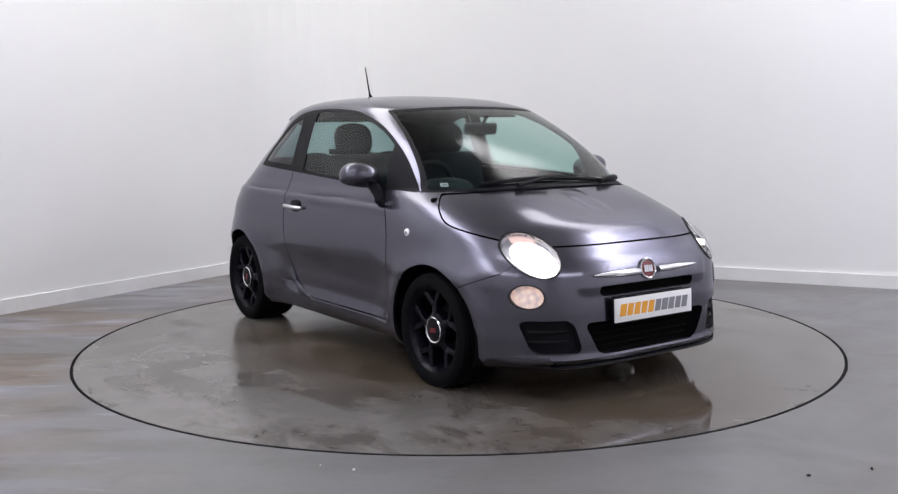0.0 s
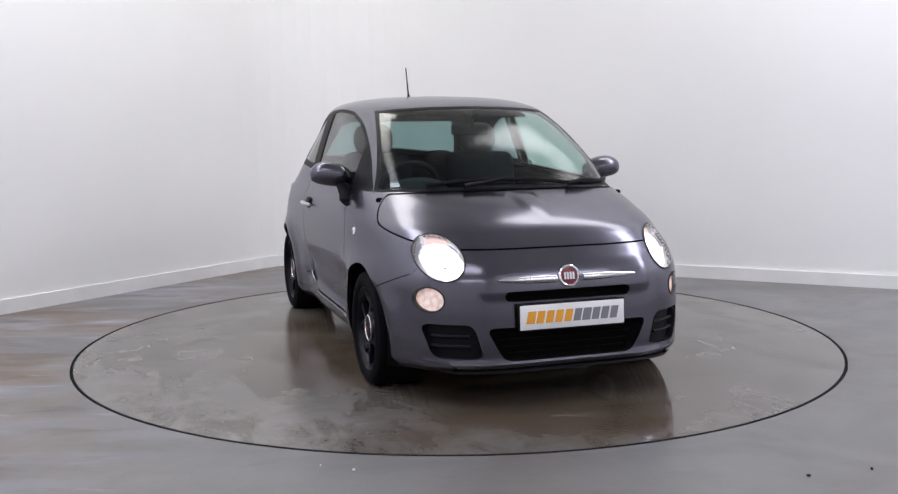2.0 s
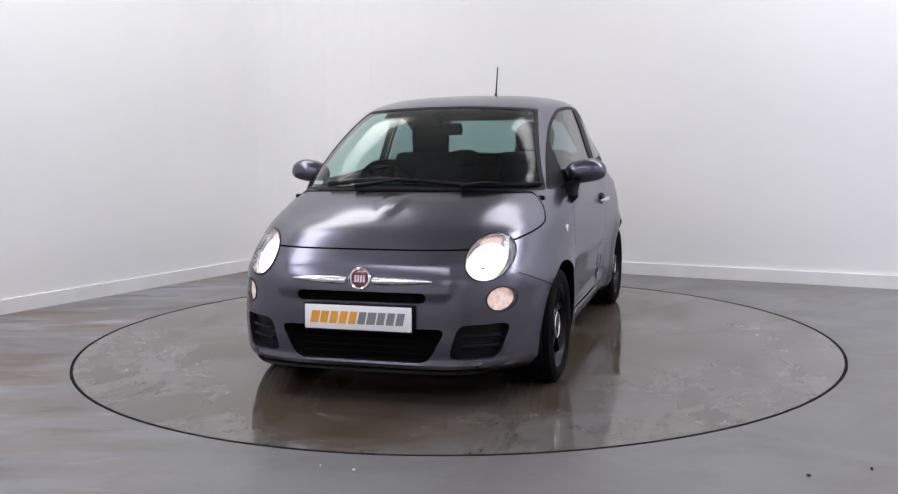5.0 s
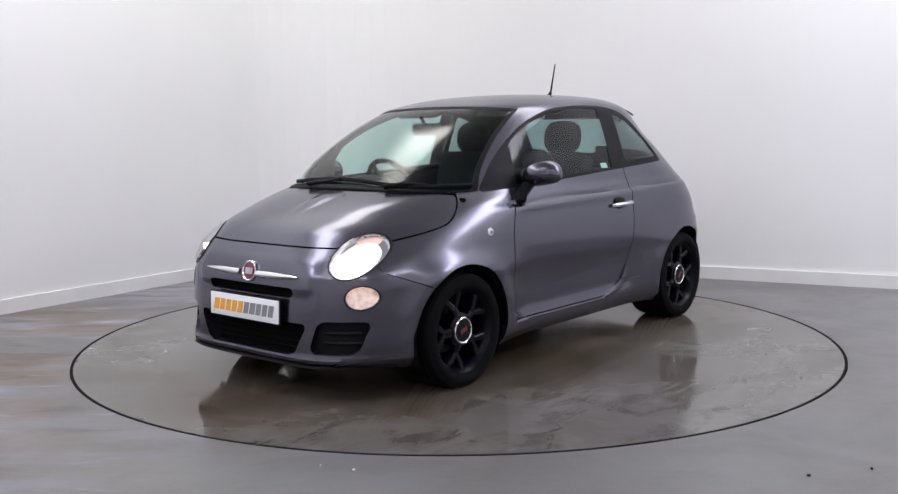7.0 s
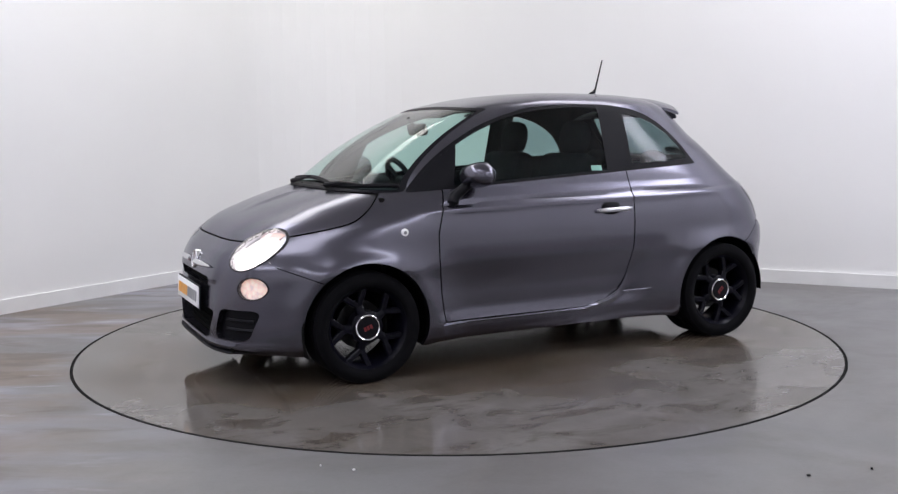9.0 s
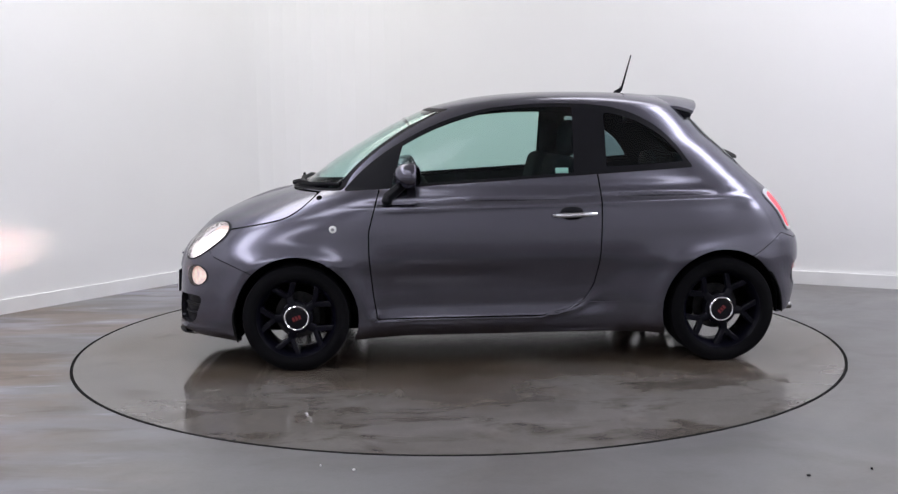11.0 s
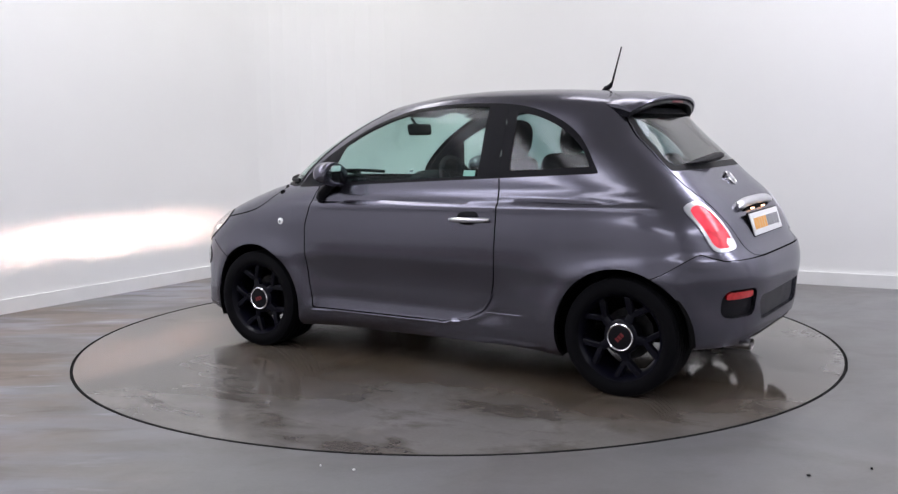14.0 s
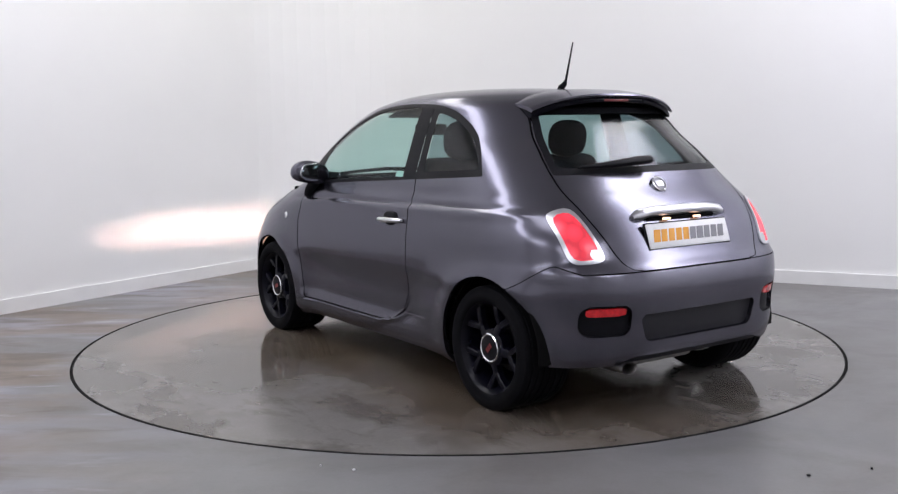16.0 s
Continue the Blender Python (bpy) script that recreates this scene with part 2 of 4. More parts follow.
def box(bm, size, at=(0, 0, 0), bevel=0.0, rot=None, seg=2):
    made = bmesh.ops.create_cube(bm, size=1.0)["verts"]
    m = Matrix.Translation(at) @ (rot or Matrix()) @ Matrix.Diagonal((*size, 1))
    bmesh.ops.transform(bm, matrix=m, verts=made)
    if bevel:
        edges = list({e for v in made for e in v.link_edges})
        bmesh.ops.bevel(bm, geom=edges, offset=bevel, segments=seg, affect="EDGES", profile=0.5)


def lathe(bm, profile, steps=48, m=None, arc=2 * math.pi):
    """Turns a profile of (radius, height) round the z axis."""
    m = m or Matrix()
    rings = []
    for k in range(steps):
        a = arc * k / steps
        rings.append([bm.verts.new(m @ Vector((r * math.cos(a), r * math.sin(a), h))) for r, h in profile])
    for k in range(steps):
        r0, r1 = rings[k], rings[(k + 1) % steps]
        for j in range(len(profile) - 1):
            bm.faces.new((r0[j], r1[j], r1[j + 1], r0[j + 1]))
    bmesh.ops.remove_doubles(bm, verts=bm.verts[:], dist=1e-5)


def tube(bm, points, radius, sides=8, flat=1.0):
    """A rod along points; radius may be one for each point."""
    pts = [Vector(p) for p in points]
    rad = radius if isinstance(radius, (list, tuple)) else [radius] * len(pts)
    rings = []
    for i, p in enumerate(pts):
        d = (pts[min(i + 1, len(pts) - 1)] - pts[max(i - 1, 0)]).normalized()
        u = d.cross(Vector((0, 0, 1)))
        u = u.normalized() if u.length > 1e-4 else Vector((1, 0, 0))
        w = u.cross(d).normalized()
        rings.append([bm.verts.new(p + (u * math.cos(a) + w * math.sin(a) * flat) * rad[i])
                      for a in [2 * math.pi * k / sides for k in range(sides)]])
    for a, b in zip(rings, rings[1:]):
        for k in range(sides):
            bm.faces.new((a[k], a[(k + 1) % sides], b[(k + 1) % sides], b[k]))
    bm.faces.new(rings[0])
    bm.faces.new(rings[-1][::-1])


def ball(bm, size, at, rot=None, power=1.0, u=20, v=12):
    """A rounded lump; power under one squares it."""
    made = bmesh.ops.create_uvsphere(bm, u_segments=u, v_segments=v, radius=1.0)["verts"]
    for w in made:
        w.co = Vector([math.copysign(abs(c) ** power, c) for c in w.co])
    bmesh.ops.transform(bm, matrix=Matrix.Translation(at) @ (rot or Matrix()) @ Matrix.Diagonal((*size, 1)), verts=made)


# ---------------------------------------------------------------- room
def prism(name, foot, z0, z1, mat, label, kind="structure", category="wall", bevel=0.0):
    bm = bmesh.new()
    low = [bm.verts.new((p.x, p.y, z0)) for p in foot]
    top = [bm.verts.new((p.x, p.y, z1)) for p in foot]
    bm.faces.new(low)
    bm.faces.new(top)
    n = len(foot)
    for i in range(n):
        bm.faces.new((low[i], low[(i + 1) % n], top[(i + 1) % n], top[i]))
    if bevel:
        bmesh.ops.recalc_face_normals(bm, faces=bm.faces[:])
        bmesh.ops.bevel(bm, geom=[e for e in bm.edges if all(v.co.z > z1 - 1e-4 for v in e.verts)], offset=bevel, segments=2, affect="EDGES")
    ob = part(name, bm, mat, smooth=False)
    return tagged(ob, label, category, "", kind)


def wall(name, a, b, out, label):
    return prism(name, [a, b, b + out * 0.15, a + out * 0.15], -0.02, ROOM_H, M_WALL, label)


R_COVE = 1.1


def cove_wall():
    """The two walls in view, joined by a rounded corner, as one sheet with thickness."""
    pts = [P_LEFT, CORNER + LEFT_DIR * R_COVE]
    c0, c1 = CORNER + LEFT_DIR * R_COVE, CORNER + RIGHT_DIR * R_COVE
    for k in range(1, 12):
        s = k / 12
        pts.append(c0 * (1 - s) ** 2 + CORNER * 2 * s * (1 - s) + c1 * s * s)
    pts += [c1, P_RIGHT]
    return pts


def build_room():
    inside = LEFT_DIR + RIGHT_DIR
    n_left = Vector((-LEFT_DIR.y, LEFT_DIR.x, 0))
    n_left = n_left if n_left.dot(RIGHT_DIR) < 0 else -n_left
    n_right = Vector((-RIGHT_DIR.y, RIGHT_DIR.x, 0))
    n_right = n_right if n_right.dot(LEFT_DIR) < 0 else -n_right
    cove = cove_wall()
    mid = P_LEFT.lerp(P_RIGHT, 0.5)
    outer = [p + (p - mid).normalized() * 0.2 for p in cove]
    prism("wall_back", cove + outer[::-1], -0.02, ROOM_H, M_WALL, "smooth white studio wall with a rounded corner")
    shift = [p + (mid - p).normalized() * 0.02 for p in cove]
    prism("baseboard", cove[:8] + shift[:8][::-1], 0.0, 0.105, M_TRIM,
          "white painted skirting board along the wall foot", category="skirting board")
    prism("baseboard", cove[7:] + shift[7:][::-1], 0.0, 0.1045, M_TRIM,
          "white painted skirting board along the wall foot", category="skirting board")
    wall("wall_south", P_LEFT, P_BACK, -n_right, "plain white wall behind the viewpoint")
    wall("wall_east", P_BACK, P_RIGHT, -n_left, "plain white wall behind the viewpoint")
    # floor: one sheet with a round pit for the turntable
    bm = bmesh.new()
    steps = 192
    far = 16.0
    ring, pit, out = [], [], []
    for k in range(steps):
        a = 2 * math.pi * k / steps
        d = Vector((math.cos(a), math.sin(a), 0))
        r = TABLE_R + 0.006
        ring.append(bm.verts.new(d * r))
        pit.append(bm.verts.new(d * r + Vector((0, 0, -0.05))))
        out.append(bm.verts.new(d * far))
    for k in range(steps):
        j = (k + 1) % steps
        bm.faces.new((ring[k], out[k], out[j], ring[j]))
        bm.faces.new((ring[k], ring[j], pit[j], pit[k]))
    bm.faces.new(pit)
    ob = part("floor", bm, M_FLOOR, smooth=False)
    tagged(ob, "grey painted concrete floor with pale scuffs and brown stains", "floor", "", "structure")
    prism("ceiling", [P_LEFT, P_BACK, P_RIGHT, CORNER + inside * -0.1], ROOM_H, ROOM_H + 0.1, M_CEIL,
          "plain white ceiling", category="ceiling")


build_room()


def build_turntable():
    bm = bmesh.new()
    lathe(bm, [(0.0, 0.0), (1.0, 0.0), (TABLE_R - 0.012, 0.0), (TABLE_R - 0.004, -0.006), (TABLE_R - 0.004, -0.045), (0.0, -0.045)], 192)
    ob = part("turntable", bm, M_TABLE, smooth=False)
    tagged(ob, "round grey turntable with wet brown stains and the car's shade painted in, flush with the floor", "turntable")
    bm = bmesh.new()
    lathe(bm, [(TABLE_R - 0.010, 0.0016), (TABLE_R + 0.004, 0.0016), (TABLE_R + 0.004, -0.02), (TABLE_R - 0.010, -0.02)], 192)
    part("edge_seal", bm, M_GAPLINE, ob, "thin black rubber edge", smooth=False)
    return ob


turntable = build_turntable()


# ---------------------------------------------------------------- the car's shell
# Level by level: front and rear end on the centre line, half width, roundness in plan.
Z_LEV = [0.17, 0.21, 0.30, 0.38, 0.50, 0.59, 0.66, 0.72, 0.80, 0.865, 0.925, 0.965, 1.00, 1.05, 1.15, 1.25, 1.345, 1.40, 1.43, 1.46, 1.48, 1.49]
X_FRONT = [1.81, 1.850, 1.856, 1.852, 1.842, 1.825, 1.79, 1.74, 1.655, 1.515, 1.335, 1.185, 1.123, 1.052, 0.912, 0.744, 0.560, 0.424, 0.308, 0.15, -0.05, -0.25]
X_REAR = [-1.60, -1.645, -1.685, -1.70, -1.705, -1.695, -1.672, -1.64, -1.60, -1.557, -1.508, -1.468, -1.428, -1.378, -1.285, -1.195, -1.105, -1.05, -0.99, -0.90, -0.66, -0.38]
HALF_W = [0.745, 0.770, 0.782, 0.788, 0.796, 0.811, 0.815, 0.813, 0.806, 0.794, 0.773, 0.754, 0.746, 0.731, 0.699, 0.666, 0.631, 0.604, 0.570, 0.48, 0.31, 0.05]
X_MID_F = [1.02, 1.02, 1.01, 1.00, 0.97, 0.90, 0.83, 0.75, 0.66, 0.56, 0.46, 0.38, 0.30, 0.22, 0.06, -0.08, -0.20, -0.25, -0.28, -0.30, -0.31, -0.31]
X_MID_R = [-1.0, -1.0, -1.0, -1.0, -1.0, -1.0, -1.0, -0.98, -0.93, -0.86, -0.80, -0.75, -0.70, -0.64, -0.54, -0.46, -0.40, -0.37, -0.35, -0.33, -0.32, -0.315]
POW_FA = [2.5, 2.5, 2.5, 2.5, 2.5, 2.5, 2.4, 2.35, 2.3, 2.3, 2.35, 2.45, 2.55, 2.65, 2.7, 2.7, 2.7, 2.6, 2.5, 2.3, 2.2, 2.0]
POW_FB = [4.6, 4.6, 4.5, 4.4, 4.4, 4.35, 4.25, 4.0, 3.6, 3.25, 3.3, 3.6, 4.2, 4.8, 5.4, 5.6, 5.0, 4.2, 3.4, 2.8, 2.2, 2.0]
POW_RA = [2.5, 2.5, 2.5, 2.5, 2.5, 2.5, 2.7, 2.8, 2.95, 3.0, 3.05, 3.0, 2.95, 2.85, 2.7, 2.5, 2.5, 2.5, 2.4, 2.3, 2.2, 2.0]
POW_RB = [4.5, 4.5, 4.5, 4.4, 4.3, 4.2, 4.3, 4.5, 4.7, 4.9, 5.0, 5.0, 5.0, 5.0, 4.6, 3.8, 3.8, 3.4, 3.0, 2.6, 2.2, 2.0]
WHEEL_X, WHEEL_Z, WHEEL_R, ARCH_R = 1.15, 0.284, 0.286, 0.332


def spline(xs, ys, at):
    """Smooth monotone-tangent cubic through (xs, ys)."""
    xs, ys, at = np.asarray(xs, float), np.asarray(ys, float), np.asarray(at, float)
    h, d = np.diff(xs), np.diff(ys) / np.diff(xs)
    m = np.empty_like(xs)
    m[0], m[-1] = d[0], d[-1]
    w1, w2 = 2 * h[1:] + h[:-1], h[1:] + 2 * h[:-1]
    same = d[:-1] * d[1:] > 0
    with np.errstate(divide="ignore", invalid="ignore"):
        m[1:-1] = np.where(same, (w1 + w2) / (w1 / d[:-1] + w2 / d[1:]), 0.0)
    i = np.clip(np.searchsorted(xs, at) - 1, 0, len(xs) - 2)
    t = (at - xs[i]) / h[i]
    return ((2 * t**3 - 3 * t**2 + 1) * ys[i] + (t**3 - 2 * t**2 + t) * h[i] * m[i]
            + (-2 * t**3 + 3 * t**2) * ys[i + 1] + (t**3 - t**2) * h[i] * m[i + 1])


def smooth(a, b, v):
    t = np.clip((v - a) / (b - a), 0, 1)
    return t * t * (3 - 2 * t)


def shell_grid(nz=104, na=176):
    """The left half of the shell: nz levels of na points each, from the nose round to the tail, with normals."""
    zs = np.concatenate([np.linspace(0.17, 1.36, int(nz * 0.78)), 1.36 + 0.1299 * (1 - (1 - np.linspace(0, 1, nz - int(nz * 0.78) + 1)[1:]) ** 1.8)])
    lev = [spline(Z_LEV, q, zs) for q in (X_FRONT, X_REAR, HALF_W, X_MID_F, X_MID_R, POW_FA, POW_FB, POW_RA, POW_RB)]
    t = np.linspace(0, 1, 500)
    grid = np.empty((len(zs), na, 3))
    for k, z in enumerate(zs):
        xf, xr, w, mf, mr, fa, fb, ra, rb = [q[k] for q in lev]
        a = t * math.pi / 2
        front = np.stack([mf + (xf - mf) * np.cos(a) ** (2 / fa), w * np.sin(a) ** (2 / fb)], 1)
        rear = np.stack([mr + (xr - mr) * np.sin(a) ** (2 / ra), w * np.cos(a) ** (2 / rb)], 1)
        line = np.concatenate([front, rear])
        line[0, 1] = line[-1, 1] = 0
        run = np.concatenate([[0], np.cumsum(np.hypot(*np.diff(line, axis=0).T))])
        u = np.linspace(0, run[-1], na)
        grid[k, :, 0], grid[k, :, 1], grid[k, :, 2] = np.interp(u, run, line[:, 0]), np.interp(u, run, line[:, 1]), z
    return grid


def grid_normals(g):
    du, dv = np.gradient(g, axis=1), np.gradient(g, axis=0)
    n = np.cross(du, dv)
    n /= np.linalg.norm(n, axis=2, keepdims=True) + 1e-9
    n *= np.where((n * (g - np.array([0.0, 0.0, 0.7]))).sum(2, keepdims=True) < 0, -1, 1)
    n[:, 0, 1] = n[:, -1, 1] = 0
    return n


def sculpt(g):
    """Pressings: flared arches, waist crease, hollow door bottom, sill, bonnet ridges, nose panel."""
    n = grid_normals(g)
    x, y, z = g[..., 0], g[..., 1], g[..., 2]
    side = np.clip(np.abs(n[..., 1]), 0, 1) ** 1.5
    push = np.zeros_like(x)
    for wx in (WHEEL_X, -WHEEL_X):
        r = np.hypot(x - wx, z - WHEEL_Z)
        lip = 0.034 * np.exp(-((r - 0.335) / 0.085) ** 2) + 0.010 * np.exp(-((r - 0.47) / 0.10) ** 2)
        push += lip * side * smooth(0.70, 0.55, z)
    push += side * -0.016 * smooth(0.60, 0.42, z) * smooth(0.26, 0.34, z) * smooth(0.74, 0.5, np.abs(x - 0.1))
    fd = f_door(x, y, z)
    low = smooth(0.42, 0.27, z) * smooth(0.80, 0.72, x) * smooth(-0.80, -0.70, x)
    push += side * low * 0.011 * smooth(0.004, -0.012, fd) * smooth(-0.12, -0.03, fd)
    crease = 0.885 + 0.02 * (0.4 - x) * 0.9
    on = smooth(0.95, 0.6, x) * smooth(-1.45, -1.25, x)
    push += side * on * (0.009 * np.exp(-((z - crease + 0.022) / 0.020) ** 2) - 0.010 * np.exp(-((z - crease - 0.006) / 0.010) ** 2))
    top = np.clip(n[..., 2], 0, 1) * smooth(1.12, 1.2, x) * smooth(0.73, 0.78, z)
    ridge = 0.035 + (1.6 - x) * 0.05
    push += top * 0.008 * (smooth(ridge + 0.014, ridge, y)) * smooth(1.62, 1.40, x) * smooth(1.20, 1.30, x)
    # nose panel between the lamps
    edge = 0.43 - 0.9 * np.abs(z - 0.60) ** 1.5
    push += 0.010 * smooth(edge + 0.03, edge - 0.02, y) * smooth(0.685, 0.655, z) * smooth(0.50, 0.54, z) * np.clip(n[..., 0], 0, 1) ** 2
    # bumper lip under the grille and a shelf over the rear bumper
    push += 0.016 * np.exp(-((z - 0.205) / 0.018) ** 2) * np.clip(n[..., 0], 0, 1)
    push += 0.020 * smooth(0.70, 0.64, z) * smooth(0.42, 0.60, z) * np.clip(-n[..., 0], 0, 1)
    g = g + n * push[..., None]
    g[:, 0, 1] = g[:, -1, 1] = 0
    return g, grid_normals(g)


class Sheet:
    """Triangles with points and normals that can be cut along the zero line of a function of the place."""

    def __init__(self, v, n, tri):
        self.v, self.n, self.tri = v, n, tri

    def cut(self, f):
        """Inside (f > 0) and outside."""
        val = f(self.v[:, 0], self.v[:, 1], self.v[:, 2])
        val = np.where(np.abs(val) < 1e-7, 1e-7, val)
        pos = val[self.tri] > 0
        cnt = pos.sum(1)
        into, out = [self.tri[cnt == 3]], [self.tri[cnt == 0]]
        mixed = self.tri[(cnt > 0) & (cnt < 3)]
        if len(mixed) == 0:
            return Sheet(self.v, self.n, into[0]), Sheet(self.v, self.n, out[0])
        nv, nn, seen = [], [], {}
        base = len(self.v)

        def mid(a, b):
            key = (a, b) if a < b else (b, a)
            if key not in seen:
                a, b = key
                s = val[a] / (val[a] - val[b])
                nv.append(self.v[a] * (1 - s) + self.v[b] * s)
                nn.append(self.n[a] * (1 - s) + self.n[b] * s)
                seen[key] = base + len(nv) - 1
            return seen[key]

        ti, to = [], []
        for t in mixed:
            t = [int(q) for q in t]
            p = [val[q] > 0 for q in t]
            lone = 0 if p[0] != p[1] and p[0] != p[2] else (1 if p[1] != p[0] and p[1] != p[2] else 2)
            a, b, c = t[lone], t[(lone + 1) % 3], t[(lone + 2) % 3]
            ab, ac = mid(a, b), mid(a, c)
            one, two = (ti, to) if p[lone] else (to, ti)
            one.append((a, ab, ac))
            two += [(ab, b, c), (ab, c, ac)]
        v, n = np.concatenate([self.v, nv]), np.concatenate([self.n, nn])
        return (Sheet(v, n, np.concatenate([into[0], np.array(ti, int).reshape(-1, 3)])),
                Sheet(v, n, np.concatenate([out[0], np.array(to, int).reshape(-1, 3)])))

    def pushed(self, d):
        """The sheet moved along its normals by d, a number or a function of the place."""
        k = d(self.v[:, 0], self.v[:, 1], self.v[:, 2])[:, None] if callable(d) else d
        return Sheet(self.v + self.n * k, self.n, self.tri)

    def border(self):
        count = {}
        for t in self.tri:
            for a, b in ((t[0], t[1]), (t[1], t[2]), (t[2], t[0])):
                key = (a, b) if a < b else (b, a)
                count[key] = count.get(key, 0) + 1
        return [k for k, c in count.items() if c == 1]

    def pieces(self):
        """Its connected pieces, tiny ones left out."""
        root = {}

        def find(q):
            while root.setdefault(q, q) != q:
                root[q] = root[root[q]]
                q = root[q]
            return q

        key = {}
        same = [key.setdefault(tuple(np.round(self.v[i], 4)), i) for i in range(len(self.v))] if len(self.v) else []
        for t in self.tri:
            a, b, c = (find(same[int(q)]) for q in t)
            root[b] = a
            root[find(c)] = find(a)
        groups = {}
        for t in self.tri:
            groups.setdefault(find(same[int(t[0])]), []).append(t)
        return [Sheet(self.v, self.n, np.array(g)) for g in groups.values() if len(g) > 24]

    def arrays(self, mirror):
        """Points and faces of this sheet; mirror: 'left', 'right' or 'both' halves."""
        used, inv = np.unique(self.tri, return_inverse=True)
        v, f = self.v[used], inv.reshape(-1, 3)
        flip = v * np.array([1, -1, 1])
        if mirror == "left":
            return v, f
        if mirror == "right":
            return flip, f[:, ::-1]
        return np.concatenate([v, flip]), np.concatenate([f, f[:, ::-1] + len(v)])


def sheet_part(name, sheet, mat, parent, side="both", label="", skirt=0.0, only_skirt=False):
    """A part from a sheet. skirt: depth of a turned-in flange along its border."""
    used, inv = np.unique(sheet.tri, return_inverse=True)
    v, n, f = sheet.v[used], sheet.n[used], inv.reshape(-1, 3)
    if skirt:
        local = Sheet(v, n, f)
        rim = [e for e in local.border() if not (abs(v[e[0]][1]) < 1e-4 and abs(v[e[1]][1]) < 1e-4)]
        ids = sorted({q for e in rim for q in e})
        back = {q: len(v) + i for i, q in enumerate(ids)}
        if ids:
            v = np.concatenate([v, v[ids] - n[ids] * skirt])
            quads = np.array([t for a, b in rim for t in ((a, b, back[b]), (a, back[b], back[a]))])
            f = quads if only_skirt else np.concatenate([f, quads])
    v, f = Sheet(v, np.zeros_like(v), f).arrays(side)
    me = bpy.data.meshes.new(name)
    me.from_pydata(v.tolist(), [], f.tolist())
    bm = bmesh.new()
    bm.from_mesh(me)
    bmesh.ops.remove_doubles(bm, verts=bm.verts[:], dist=2e-4)
    bmesh.ops.dissolve_degenerate(bm, edges=bm.edges[:], dist=1e-4)
    bpy.data.meshes.remove(me)
    return part(name, bm, mat, parent, label)


def outline_top(x):
    return spline([-1.02, -0.97, -0.93, -0.86, -0.76, -0.66, -0.54, -0.42, -0.24, 0.07, 0.23, 0.40, 0.56, 0.74, 0.89, 0.93],
                  [1.03, 1.105, 1.165, 1.245, 1.315, 1.36, 1.39, 1.403, 1.408, 1.390, 1.355, 1.297, 1.217, 1.10, 0.955, 0.90], x)


def outline_low(x):
    return 0.951 + (0.89 - x) * 0.0545


def f_side_window(x, y, z):
    f = np.minimum(outline_top(x) - z, z - outline_low(x))
    f = np.minimum(f, (x + 1.0) * 1.0)
    return np.where((y > 0.3) & (x < 0.95) & (x > -1.02), f, -1.0)


def f_windscreen(x, y, z):
    half = np.interp(z, [0.9, 0.975, 1.15, 1.30, 1.385, 1.41, 1.45], [0.705, 0.673, 0.614, 0.560, 0.522, 0.500, 0.455])
    low = 0.974 - 0.02 * (y / 0.65) ** 2
    return np.where((x > 0.05) & (z > 0.9), np.minimum(np.minimum((half - y) * 0.8, z - low), 1.407 - 0.02 * (y / 0.5) ** 2 - z), -1.0)


def f_bonnet(x, y, z):
    cut = spline([0.9, 1.0, 1.04, 1.11, 1.20, 1.30, 1.42, 1.53, 1.62, 1.75], [1.0, 0.962, 0.930, 0.868, 0.815, 0.790, 0.768, 0.748, 0.728, 0.722], np.clip(x, 0.9, 1.75))
    return np.where(x > 0.93, np.minimum(z - cut, 0.966 - 0.02 * (y / 0.65) ** 2 - z), -1.0)


def f_door(x, y, z):
    a = np.interp(z, [0.25, 0.42, 0.61, 0.74, 0.95], [0.715, 0.74, 0.757, 0.757, 0.70]) - x
    b = x - spline([0.2, 0.272, 0.285, 0.31, 0.36, 0.46, 0.64, 0.88, 1.05], [0.0, -0.17, -0.25, -0.325, -0.40, -0.455, -0.482, -0.488, -0.472], np.clip(z, 0.2, 1.05))
    f = np.minimum(np.minimum(a, b), np.minimum(z - 0.270, outline_low(x) - z + 0.02))
    return np.where(y > 0.4, f, -1.0)


def f_rear_window(x, y, z):
    half = spline([0.9, 1.00, 1.06, 1.38, 1.5], [0.545, 0.543, 0.538, 0.433, 0.40], z)
    low = 1.062 + 0.0 * y
    return np.where(x < -0.9, np.minimum(np.minimum(half - y, z - low), 1.372 - z), -1.0)


def f_tailgate(x, y, z):
    half = spline([0.6, 0.655, 0.67, 0.72, 0.80, 0.92, 1.00, 1.06, 1.38], [0.2, 0.36, 0.41, 0.450, 0.488, 0.535, 0.550, 0.545, 0.440], np.clip(z, 0.6, 1.38))
    return np.where(x < -0.8, np.minimum(np.minimum(half - y, z - 0.655), 1.378 - z), -1.0)


